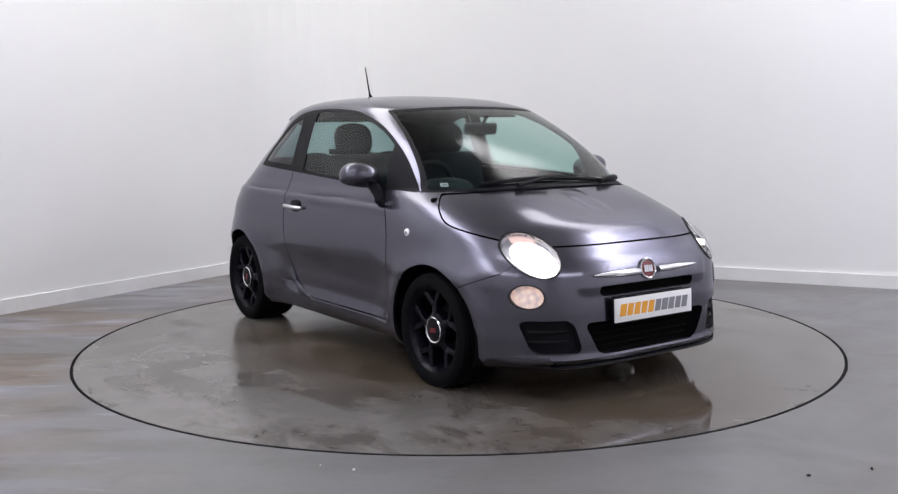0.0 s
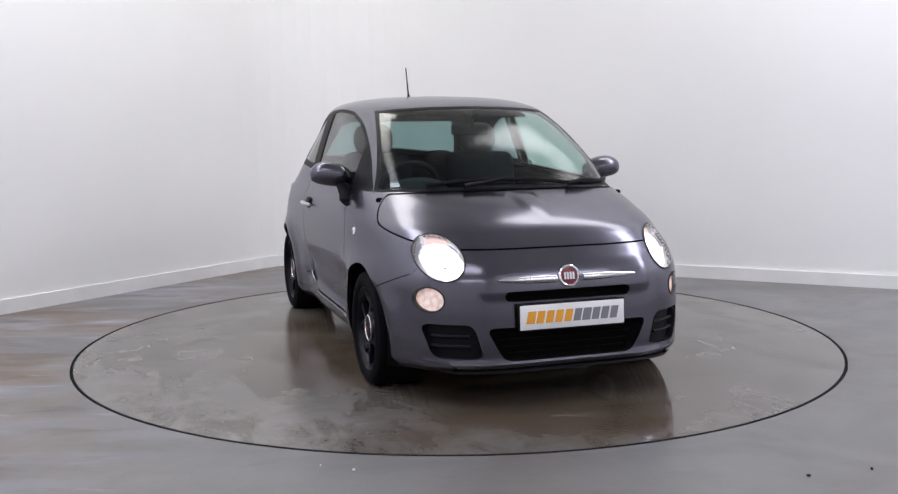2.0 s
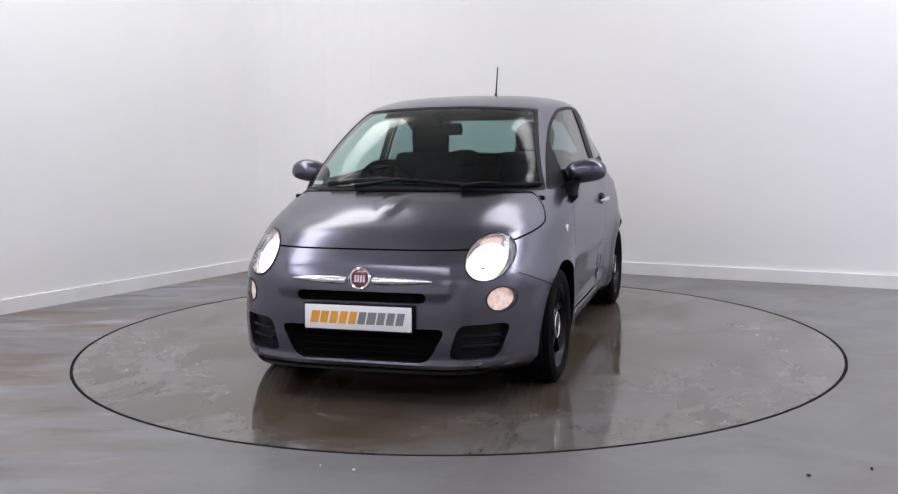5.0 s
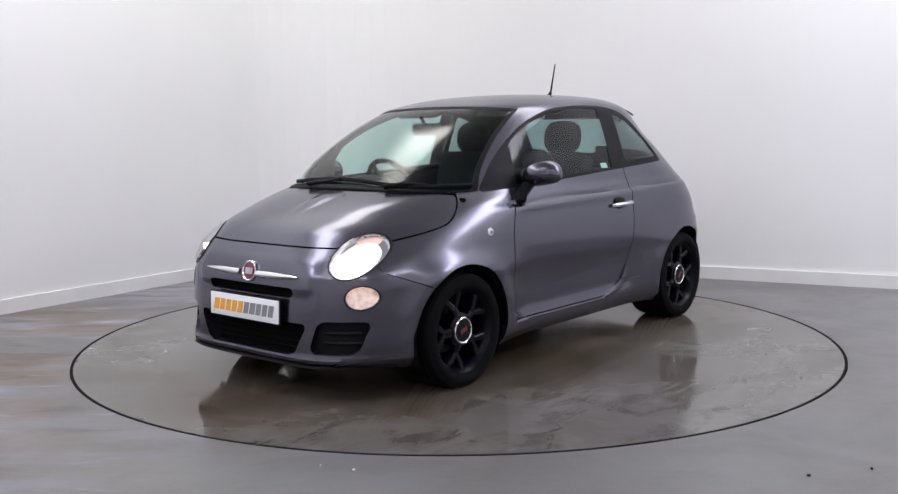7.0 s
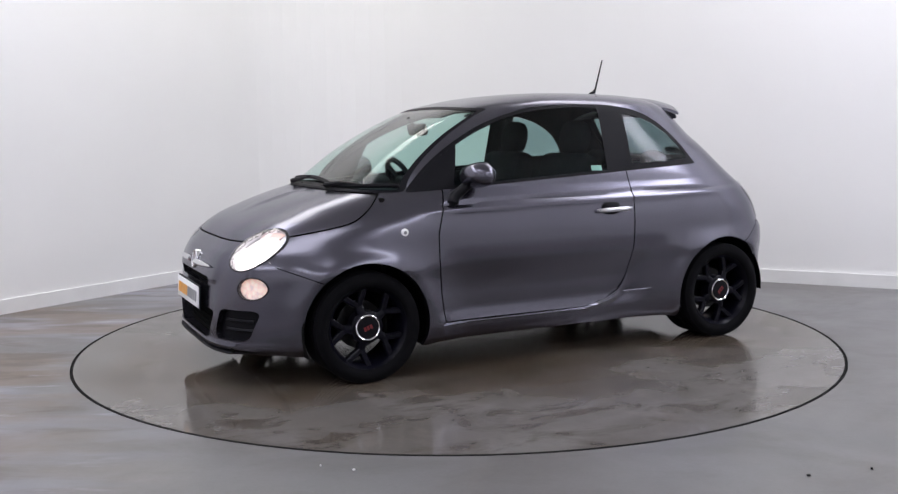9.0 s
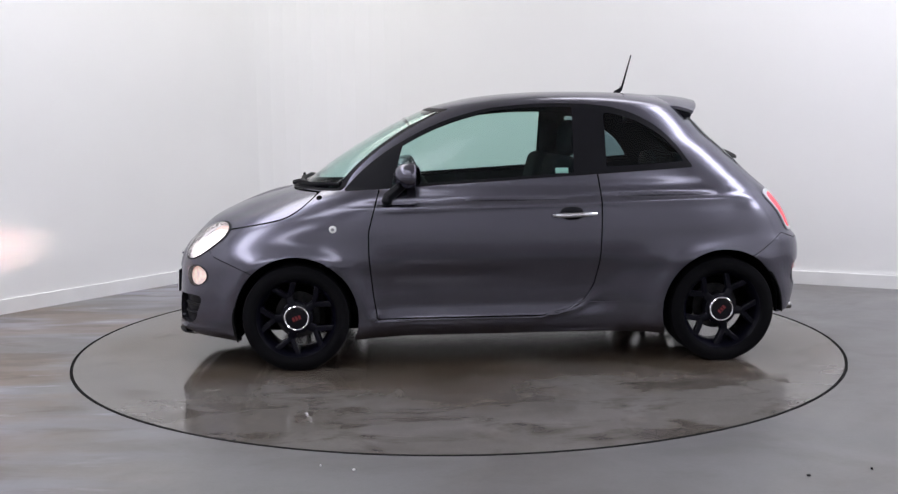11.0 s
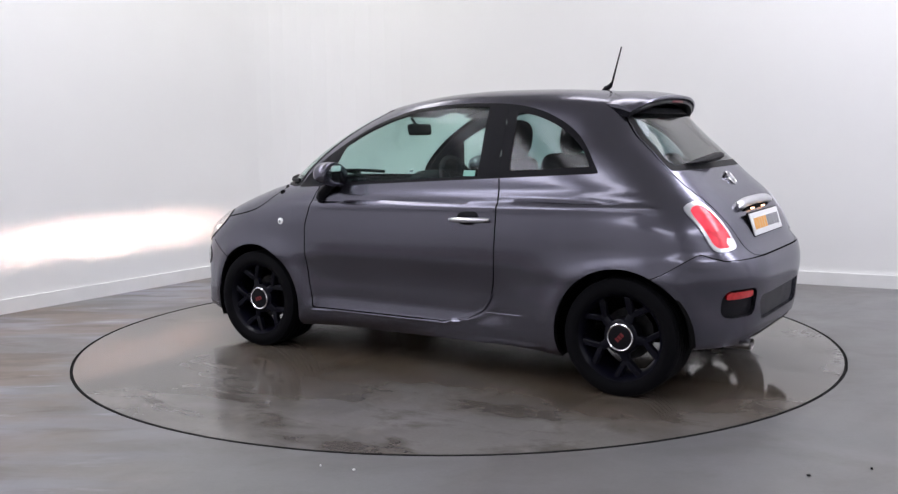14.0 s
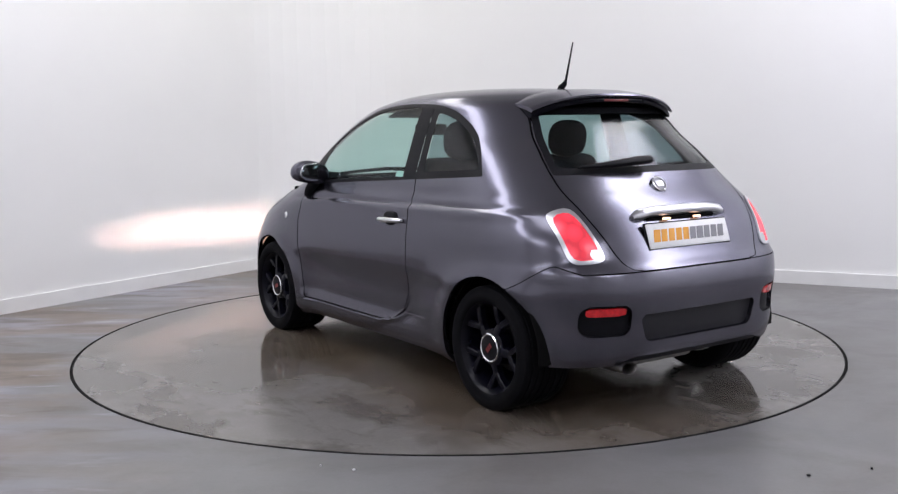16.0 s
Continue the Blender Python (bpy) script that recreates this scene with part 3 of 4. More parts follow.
def f_tail_lamp(x, y, z):
    lines = [((0.680, 0.905), (0.570, 0.935)), ((0.570, 0.935), (0.500, 0.702)), ((0.500, 0.702), (0.655, 0.690)), ((0.655, 0.690), (0.680, 0.905))]
    f = np.full_like(x, 9.0)
    k, acc = 60.0, np.zeros_like(x)
    for (a, b), (c, d) in lines:
        ln = math.hypot(c - a, d - b)
        acc += np.exp(-k * np.clip(((y - a) * (d - b) - (z - b) * (c - a)) / ln * SIGN, -0.2, 0.2))
    f = -np.log(acc) / k
    return np.where(x < -1.1, f, -1.0)


SIGN = -1.0


def f_oval(cy, cz, ry, rz, front=True):
    def f(x, y, z):
        v = (1 - np.hypot((y - cy) / ry, (z - cz) / rz)) * min(ry, rz)
        return np.where((x > 0.5) if front else (x < -0.5), v, -1.0)
    return f


def f_slot(y0, y1, z0, z1, r, front=True, slant=0.0, lean=0.0):
    """A rounded bar from y0 to y1 (y0 below zero: across the middle); slant widens it upwards, lean tips it outwards."""
    def f(x, y, z):
        half, mid = (y1 - y0) / 2, (y1 + y0) / 2 + lean * (z - (z0 + z1) / 2)
        dy = np.abs(y - mid) - (half - r) - slant * (z - (z0 + z1) / 2) * np.sign(y - mid)
        dz = np.abs(z - (z0 + z1) / 2) - ((z1 - z0) / 2 - r)
        v = r - np.hypot(np.maximum(dy, 0), np.maximum(dz, 0)) - np.minimum(np.maximum(dy, dz), 0)
        return np.where((x > 0.5) if front else (x < -0.5), v, -1.0)
    return f


def f_arch(wx):
    def f(x, y, z):
        return np.where(y > 0.42, ARCH_R - np.hypot(x - wx, z - WHEEL_Z), -1.0)
    return f


def f_front_bumper(x, y, z):
    cut = np.interp(x, [1.30, 1.40, 1.60, 1.66, 1.72], [0.49, 0.535, 0.615, 0.70, 0.80])
    return np.where(x > 1.2, np.minimum(cut - z, x - 1.25), -1.0)


def f_rear_bumper(x, y, z):
    cut = np.interp(x, [-1.68, -1.60, -1.50, -1.36, -1.25], [0.655, 0.655, 0.690, 0.600, 0.55])
    return np.where(x < -1.2, np.minimum(cut - z, -1.25 - x), -1.0)


def ring_cut(sheet, f, g=0.0035):
    """Inside, shut line and outside of f."""
    into, rest = sheet.cut(lambda x, y, z: f(x, y, z) - g)
    gap, out = rest.cut(lambda x, y, z: f(x, y, z) + g)
    return into, gap, out


car = new("car")
car.empty_display_size = 0.3
tagged(car, "dark grey metallic three-door city car with black wheels, headlamps lit", "car")


def build_shell():
    g, n = sculpt(shell_grid())
    nz, na = g.shape[:2]
    idx = np.arange(nz * na).reshape(nz, na)
    a, b, c, d = idx[:-1, :-1].ravel(), idx[:-1, 1:].ravel(), idx[1:, 1:].ravel(), idx[1:, :-1].ravel()
    body = Sheet(g.reshape(-1, 3), n.reshape(-1, 3), np.concatenate([np.stack([a, b, c], 1), np.stack([a, c, d], 1)]))
    gaps = []
    for wx in (WHEEL_X, -WHEEL_X):
        _, body = body.cut(f_arch(wx))
    # glazing with its black surrounds
    win, body = body.cut(f_side_window)
    glass_in, seal = win.cut(lambda x, y, z: f_side_window(x, y, z) - 0.017)
    pillar = lambda x, y, z: np.minimum(-0.345 - 0.02 * (z - 1.0) - x, x + 0.462 + 0.02 * (z - 1.0))
    post, glass_in = glass_in.cut(pillar)
    sail, glass_in = glass_in.cut(lambda x, y, z: x - 0.625 + 0.30 * (z - 1.0))
    front_glass, rear_glass = glass_in.cut(lambda x, y, z: x + 0.40)
    border, rear_glass = rear_glass.cut(lambda x, y, z: 0.018 - np.minimum(f_side_window(x, y, z) - 0.017, -0.508 - x))
    ws, body = body.cut(f_windscreen)
    ws_glass, ws_seal = ws.cut(lambda x, y, z: f_windscreen(x, y, z) - 0.012)
    rw, body = body.cut(f_rear_window)
    rw_glass, rw_seal = rw.cut(lambda x, y, z: f_rear_window(x, y, z) - 0.030)
    # lamps
    head, body = body.cut(f_oval(0.568, 0.688, 0.100, 0.103))
    fog, body = body.cut(f_oval(0.632, 0.505, 0.059, 0.058))
    tail, body = body.cut(f_tail_lamp)
    # nose openings
    slot, body = body.cut(f_slot(-0.315, 0.315, 0.492, 0.540, 0.014))
    grille, body = body.cut(f_slot(-0.365, 0.365, 0.222, 0.378, 0.035, slant=0.55))
    pocket, body = body.cut(f_slot(0.438, 0.648, 0.240, 0.396, 0.034, lean=0.30))
    rpocket, body = body.cut(f_slot(0.425, 0.642, 0.385, 0.520, 0.045, front=False))
    rtrim, body = body.cut(f_slot(-0.36, 0.36, 0.345, 0.470, 0.030, front=False, slant=0.3))
    # the rear bumper ends above the exhaust
    _, body = body.cut(lambda x, y, z: np.where(x < -1.30, 0.248 + 0.035 * smooth(0.52, 0.36, y) - z, -1.0))
    # doors, bonnet, tailgate, bumpers
    bonnet, gp, body = ring_cut(body, f_bonnet)
    gaps.append(gp)
    door, gp, body = ring_cut(body, f_door)
    gaps.append(gp)
    gate, gp, body = ring_cut(body, f_tailgate)
    gaps.append(gp)
    nose, gp, body = ring_cut(body, f_front_bumper, 0.002)
    gaps.append(gp)
    stern, gp, body = ring_cut(body, f_rear_bumper, 0.002)
    gaps.append(gp)
    roof, body = body.cut(lambda x, y, z: np.where(x > -1.04, z - 1.425 + 0.0 * x, -1.0))
    sheet_part("body_side", body, M_PAINT, car, "left", "", 0.02)
    sheet_part("body_side", body, M_PAINT, car, "right", "", 0.02)
    sheet_part("roof", roof, M_PAINT, car, "both")
    sheet_part("bonnet", bonnet, M_PAINT, car, "both", "sloping bonnet with two pressed ridges", 0.012)
    sheet_part("tailgate", gate, M_PAINT, car, "both", "", 0.012)
    sheet_part("front_bumper", nose, M_PAINT, car, "both", "", 0.02)
    sheet_part("rear_bumper", stern, M_PAINT, car, "both", "", 0.02)
    for gp in gaps:
        for piece in gp.pushed(-0.008).pieces():
            if np.abs(piece.v[piece.tri.ravel(), 1]).min() < 0.01:
                sheet_part("shut_line", piece, M_DARK, car, "both")
            else:
                sheet_part("shut_line", piece, M_DARK, car, "left")
                sheet_part("shut_line", piece, M_DARK, car, "right")
    doors = {}
    for side in ("left", "right"):
        doors[side] = sheet_part("door", door, M_PAINT, car, side, "", 0.012)
        sheet_part("window_seal", seal.pushed(-0.001), M_BLACK, car, side, "black rubber window surround", 0.012)
        sheet_part("door_pillar", post.pushed(0.001), M_BLACK, car, side, "black gloss door pillar")
        sheet_part("mirror_sail", sail.pushed(-0.002), M_BLACK, car, side)
        sheet_part("door_window", front_glass.pushed(-0.004), M_GLASS, car, side, "green-tinted door glass")
        sheet_part("quarter_window_seal", border.pushed(-0.001), M_BLACK, car, side)
        sheet_part("quarter_window", rear_glass.pushed(-0.004), M_DGLASS, car, side, "dark-tinted quarter glass")
        # lamps
        bulge = lambda f, k: (lambda x, y, z: k * np.sqrt(np.clip(f(x, y, z), 0, 1) / 0.1))
        fh = f_oval(0.568, 0.688, 0.100, 0.103)
        inner, rim = head.cut(lambda x, y, z: fh(x, y, z) - 0.006)
        lamp = sheet_part("headlamp", rim.pushed(0.004), M_PANEL, car, side, "round lit headlamp with a dark rim", 0.02)
        sheet_part("lens", inner.pushed(lambda x, y, z: 0.004 + bulge(fh, 0.022)(x, y, z)), M_CLEAR, lamp, side, "clear domed lens").visible_shadow = False
        lit, bowl = inner.cut(lambda x, y, z: (1 - np.hypot((y - 0.563) / 0.084, (z - 0.680) / 0.084)) * 0.08)
        amber, bowl = bowl.cut(lambda x, y, z: np.minimum(z - 0.748, 0.045 - np.abs(y - 0.563)))
        sheet_part("indicator", amber.pushed(-0.026), M_AMBER, lamp, side, "amber indicator at the lamp's top")
        sheet_part("reflector", bowl.pushed(-0.030), M_SATIN, lamp, side, "silver reflector")
        sheet_part("bezel", inner, M_SATIN, lamp, side, "bright silver bezel", 0.032, True)
        slit, lit = lit.cut(lambda x, y, z: np.minimum(0.0205 - np.abs(y - 0.560), 0.0155 - np.abs(z - 0.6686)))
        sheet_part("bulb", lit.pushed(-0.028), M_BEAM, lamp, side, "glaring white bulb", 0.045)
        ff = f_oval(0.632, 0.505, 0.059, 0.058)
        inner, rim = fog.cut(lambda x, y, z: ff(x, y, z) - 0.005)
        lamp = sheet_part("running_lamp", rim.pushed(0.003), M_PANEL, car, side, "round lit orange running lamp", 0.02)
        sheet_part("lens", inner.pushed(lambda x, y, z: 0.003 + bulge(ff, 0.012)(x, y, z)), M_CLEAR, lamp, side).visible_shadow = False
        sheet_part("bulb", inner.pushed(-0.018), M_FOG, lamp, side)
        inner, rim = tail.cut(lambda x, y, z: f_tail_lamp(x, y, z) - 0.014)
        lamp = sheet_part("tail_lamp", rim.pushed(0.006), M_SATIN, car, side, "red lit tail lamp with a chrome frame", 0.02)
        rev, red = inner.cut(lambda x, y, z: 0.024 - np.hypot(y - 0.548, z - 0.733))
        sheet_part("lens", red.pushed(lambda x, y, z: 0.004 + 0.06 * np.clip(f_tail_lamp(x, y, z) - 0.014, 0, 0.1)), M_RED, lamp, side, "glowing red lens")
        sheet_part("reversing_lens", rev.pushed(0.006), M_SATIN, lamp, side, "small grey lens")
        sheet_part("bumper_pocket", pocket.pushed(-0.035), M_BLACK, car, side, "black plastic bumper inlet", 0.0)
        sheet_part("pocket_rim", pocket, M_BLACK, car, side, "", 0.035, True)
        refl, rest = rpocket.cut(f_slot(0.452, 0.622, 0.472, 0.506, 0.010, front=False))
        pk = sheet_part("rear_pocket", rest.pushed(-0.022), M_BLACK, car, side, "black plastic bumper inlet")
        sheet_part("pocket_rim", rpocket, M_BLACK, car, side, "", 0.022, True)
        sheet_part("reflector", refl.pushed(-0.006), M_REDREF, car, side, "red bar reflector", 0.012)
    sheet_part("windscreen_seal", ws_seal.pushed(-0.001), M_BLACK, car, "both", "", 0.01)
    sheet_part("windscreen", ws_glass.pushed(-0.003), M_GLASS, car, "both", "green-tinted raked windscreen")
    sheet_part("rear_window_seal", rw_seal.pushed(0.0), M_BLACK, car, "both", "", 0.01)
    sheet_part("rear_window", rw_glass.pushed(-0.002), M_DGLASS, car, "both", "dark-tinted rear window")
    sheet_part("upper_grille", slot.pushed(-0.04), M_DARK, car)
    sheet_part("grille_rim", slot, M_BLACK, car, "both", "", 0.04, True)
    sheet_part("lower_grille", grille.pushed(-0.06), M_DARK, car, "both", "black mesh lower grille")
    sheet_part("grille_rim", grille, M_BLACK, car, "both", "", 0.06, True)
    sheet_part("rear_panel", rtrim.pushed(-0.022), M_PANEL, car, "both", "recessed bumper panel")
    sheet_part("panel_rim", rtrim, M_PAINT, car, "both", "", 0.022, True)
    # inner skin, seen through the glass
    lining, _ = body.cut(lambda x, y, z: z - 0.80)
    sheet_part("pillar_lining", lining.pushed(-0.022), M_DASH, car, "left")
    sheet_part("pillar_lining", lining.pushed(-0.022), M_DASH, car, "right")
    sheet_part("headlining", roof.pushed(-0.022), M_DASH, car, "both")
    dl, _ = door.cut(lambda x, y, z: z - 0.35)
    sheet_part("door_lining", dl.pushed(-0.05), M_DASH, car, "left")
    sheet_part("door_lining", dl.pushed(-0.05), M_DASH, car, "right")
    gl, _ = gate.cut(lambda x, y, z: z - 0.6)
    sheet_part("tailgate_lining", gl.pushed(-0.04), M_DASH, car, "both")


build_shell()


# ---------------------------------------------------------------- wheels and underside
def build_wheel():
    """The front left wheel; its axle runs along y and the outer face looks to +y."""
    turn = Matrix.Rotation(radians(-90), 4, "X")
    bm = bmesh.new()
    lathe(bm, [(0.05, -0.06), (0.085, -0.045), (0.085, 0.02), (0.06, 0.032), (0.0, 0.032)], 32, turn)
    hub = part("wheel", bm, M_GLOSSBLACK, car, "black spoked alloy wheel with a low tyre")
    bm = bmesh.new()
    R = WHEEL_R
    prof = [(0.205, -0.165), (0.225, -0.182), (0.258, -0.180), (R - 0.008, -0.165), (R, -0.145)]
    for k in range(6):
        a = -0.125 + k * 0.036
        prof += [(R, a), (R - 0.006, a + 0.002), (R - 0.006, a + 0.008), (R, a + 0.010)]
    prof += [(R, 0.075), (R - 0.006, 0.022 + 0.07), (R - 0.024, 0.028 + 0.073), (0.250, 0.106), (0.228, 0.103), (0.214, 0.094), (0.205, 0.080)]
    prof = [(r, h - 0.045) for r, h in prof]
    lathe(bm, prof, 72, turn)
    part("tyre", bm, M_TYRE, hub, "black low-profile tyre")
    bm = bmesh.new()
    lathe(bm, [(0.197, -0.19), (0.190, -0.12), (0.182, -0.02), (0.193, 0.020), (0.203, 0.036), (0.211, 0.046), (0.214, 0.040), (0.206, 0.030)], 72, turn)
    part("rim", bm, M_GLOSSBLACK, hub)
    bm = bmesh.new()
    lathe(bm, [(0.0, -0.10), (0.125, -0.10), (0.125, -0.085), (0.0, -0.085)], 40, turn)
    part("brake_disc", bm, M_DISC, hub, "worn steel brake disc")
    for k in range(5):
        bm = bmesh.new()
        a0 = 2 * math.pi * k / 5 + math.pi / 2

        def rod(r0, a, r1, b, w0, w1, y0, y1):
            p, q = Vector((r0 * math.cos(a), 0, r0 * math.sin(a))), Vector((r1 * math.cos(b), 0, r1 * math.sin(b)))
            d = (q - p).normalized()
            s = Vector((-d.z, 0, d.x))
            ring = []
            for c, w, y in ((p, w0, y0), (p.lerp(q, 0.5), (w0 + w1) / 2, (y0 + y1) / 2 + 0.004), (q, w1, y1)):
                ring.append([bm.verts.new(c + s * w + Vector((0, y - 0.03, 0))), bm.verts.new(c + s * w * 0.9 + Vector((0, y - 0.004, 0))),
                             bm.verts.new(c + s * w * 0.6 + Vector((0, y, 0))),
                             bm.verts.new(c - s * w * 0.6 + Vector((0, y, 0))), bm.verts.new(c - s * w * 0.9 + Vector((0, y - 0.004, 0))),
                             bm.verts.new(c - s * w + Vector((0, y - 0.03, 0)))])
            for i in range(2):
                for j in range(6):
                    bm.faces.new((ring[i][j], ring[i][(j + 1) % 6], ring[i + 1][(j + 1) % 6], ring[i + 1][j]))
            bm.faces.new(ring[0])
            bm.faces.new(ring[-1][::-1])

        rod(0.06, a0, 0.125, a0, 0.026, 0.020, 0.024, 0.016)
        rod(0.115, a0, 0.200, a0 + 0.30, 0.015, 0.017, 0.017, 0.026)
        rod(0.115, a0, 0.200, a0 - 0.30, 0.015, 0.017, 0.017, 0.026)
        part("spoke", bm, M_GLOSSBLACK, hub)
        bm = bmesh.new()
        lathe(bm, [(0.0, 0.012), (0.007, 0.012), (0.009, 0.006), (0.009, -0.01)], 8, Matrix.Translation((0.072 * math.cos(a0 + 0.33), 0.012, 0.072 * math.sin(a0 + 0.33))) @ turn)
        part("wheel_bolt", bm, M_DISC, hub)
    bm = bmesh.new()
    lathe(bm, [(0.056, 0.026), (0.058, 0.036), (0.063, 0.039), (0.067, 0.036), (0.068, 0.020)], 48, turn)
    part("cap_ring", bm, M_CHROME, hub, "chrome ring")
    bm = bmesh.new()
    lathe(bm, [(0.0, 0.038), (0.034, 0.0375), (0.058, 0.034), (0.058, 0.02)], 48, turn)
    cap = part("centre_cap", bm, M_BLACK, hub, "dark centre cap with a red mark")
    bm = bmesh.new()
    for k in (-1, 0, 1):
        box(bm, (0.012, 0.002, 0.022), (k * 0.017, 0.0385, 0), 0.0)
    part("cap_mark", bm, M_REDDULL, cap, "dull red plain mark", smooth=False)
    return hub


WHEEL_Y = 0.752
wheel = build_wheel()
wheel.matrix_basis = pose(WHEEL_X, WHEEL_Y, WHEEL_Z, 0, 20, 0)
copy_thing(wheel, pose(-WHEEL_X, WHEEL_Y, WHEEL_Z, 0, 47, 0))
copy_thing(wheel, pose(WHEEL_X, -WHEEL_Y, WHEEL_Z, 0, 8, 180))
copy_thing(wheel, pose(-WHEEL_X, -WHEEL_Y, WHEEL_Z, 0, 60, 180))


def build_underside():
    for wx in (WHEEL_X, -WHEEL_X):
        for s in (1, -1):
            bm = bmesh.new()
            steps = 28
            rows = []
            for y, r in ((0.800, ARCH_R + 0.002), (0.77, ARCH_R + 0.012), (0.45, ARCH_R + 0.012)):
                rows.append([bm.verts.new((wx + r * math.cos(a), s * y, WHEEL_Z + r * math.sin(a))) for a in [radians(-22 + (224 if wx > 0 else 206) * k / steps) for k in range(steps + 1)]])
            for p, q in zip(rows, rows[1:]):
                for k in range(steps):
                    bm.faces.new((p[k], p[k + 1], q[k + 1], q[k]))
            bm.faces.new(rows[-1])
            ob = part("wheel_arch_liner", bm, M_DARK, car, "black plastic wheel arch liner")
            # trim the liner's lip to the wing by keeping it inside the body
            for v in ob.data.vertices:
                if abs(v.co.y) > 0.79:
                    v.co.y = s * 0.775
    bm = bmesh.new()
    box(bm, (1.62, 1.44, 0.06), (0, 0, 0.20), 0.015)
    box(bm, (0.40, 1.00, 0.05), (1.20, 0, 0.20), 0.015)
    box(bm, (0.34, 1.10, 0.05), (1.62, 0, 0.20), 0.015)
    box(bm, (0.50, 1.00, 0.06), (-1.15, 0, 0.24), 0.015)
    box(bm, (0.30, 1.0, 0.05), (-1.45, 0, 0.26), 0.015)
    part("underbody", bm, M_DARK, car, "black underbody")
    bm = bmesh.new()
    box(bm, (1.58, 0.05, 0.07), (0.02, 0.735, 0.205), 0.02)
    part("sill", bm, M_PAINT, car)
    bm = bmesh.new()
    box(bm, (1.58, 0.05, 0.07), (0.02, -0.735, 0.205), 0.02)
    part("sill", bm, M_PAINT, car)


build_underside()


# ---------------------------------------------------------------- fittings on the car
def level(z):
    return [float(spline(Z_LEV, q, [z])[0]) for q in (X_FRONT, X_REAR, HALF_W, X_MID_F, X_MID_R, POW_FA, POW_FB, POW_RA, POW_RB)]


def front_x(y, z):
    """Where the shell's front stands at that width and height."""
    xf, xr, w, mf, mr, fa, fb, ra, rb = level(z)
    return mf + (xf - mf) * max(0.0, 1 - (abs(y) / w) ** fb) ** (1 / fa)


def rear_x(y, z):
    xf, xr, w, mf, mr, fa, fb, ra, rb = level(z)
    return mr + (xr - mr) * max(0.0, 1 - (abs(y) / w) ** rb) ** (1 / ra)


def side_y(z):
    return level(z)[2]


def build_mirror(s):
    bm = bmesh.new()
    ball(bm, (0.092, 0.118, 0.066), (0.528, s * 0.832, 1.036), Matrix.Rotation(s * radians(8), 4, "Z") @ Matrix.Rotation(s * radians(4), 4, "X"), 0.85, 28, 18)
    for v in bm.verts:
        k = (v.co.x - 0.528) / 0.075
        if k < -0.25:
            v.co.x = 0.528 - 0.075 * 0.25 - (abs(k) - 0.25) * 0.015
        v.co.z += 0.010 * (abs(v.co.y) - 0.832) / 0.1 - 0.016 * max(0, (abs(v.co.y) - 0.84) / 0.1) ** 2
    house = part("door_mirror", bm, M_PAINT, car, "grey rounded door mirror on a black stalk")
    bm = bmesh.new()
    tube(bm, [(0.545, s * 0.795, 1.005), (0.59, s * 0.778, 0.970), (0.645, s * 0.772, 0.925), (0.66, s * 0.775, 0.895), (0.665, s * 0.780, 0.872)],
         [0.034, 0.036, 0.040, 0.040, 0.014], 12, 0.75)
    part("stalk", bm, M_BLACK, house, "black plastic stalk")
    bm = bmesh.new()
    ball(bm, (0.004, 0.088, 0.052), (0.494, s * 0.832, 1.036), Matrix.Rotation(s * radians(10), 4, "Z"), 0.85, 24, 12)
    part("mirror_glass", bm, M_MIRROR, house, "silvered mirror glass")


def build_handle(s):
    y = side_y(0.818) + 0.012
    bm = bmesh.new()
    pts = [(-0.222 - 0.235 * k / 8, s * (y + 0.022 * math.sin(math.pi * k / 8) ** 0.5), 0.813 + 0.006 * k / 8) for k in range(9)]
    tube(bm, pts, [0.008, 0.013, 0.014, 0.014, 0.014, 0.014, 0.014, 0.013, 0.008], 10, 0.95)
    h = part("door_handle", bm, M_SATIN, car, "satin silver pull handle")
    bm = bmesh.new()
    ball(bm, (0.062, 0.014, 0.036), (-0.325, s * (y - 0.011), 0.822), None, 0.8, 24, 12)
    part("handle_recess", bm, M_BLACK, h, "dark hollow behind the handle")


def build_repeater(s):
    bm = bmesh.new()
    m = Matrix.Translation((0.944, s * (side_y(0.757) - 0.013), 0.757)) @ Matrix.Rotation(-s * radians(90), 4, "X") @ Matrix.Rotation(radians(5), 4, "Y")
    lathe(bm, [(0.020, -0.01), (0.021, 0.004), (0.018, 0.009), (0.010, 0.012), (0.0, 0.013)], 24, m)
    r = part("side_repeater", bm, M_WHITE, car, "small round clear side indicator")
    bm = bmesh.new()
    lathe(bm, [(0.009, 0.008), (0.009, 0.0135), (0.0, 0.015)], 16, m)
    part("repeater_bulb", bm, M_GREY, r)


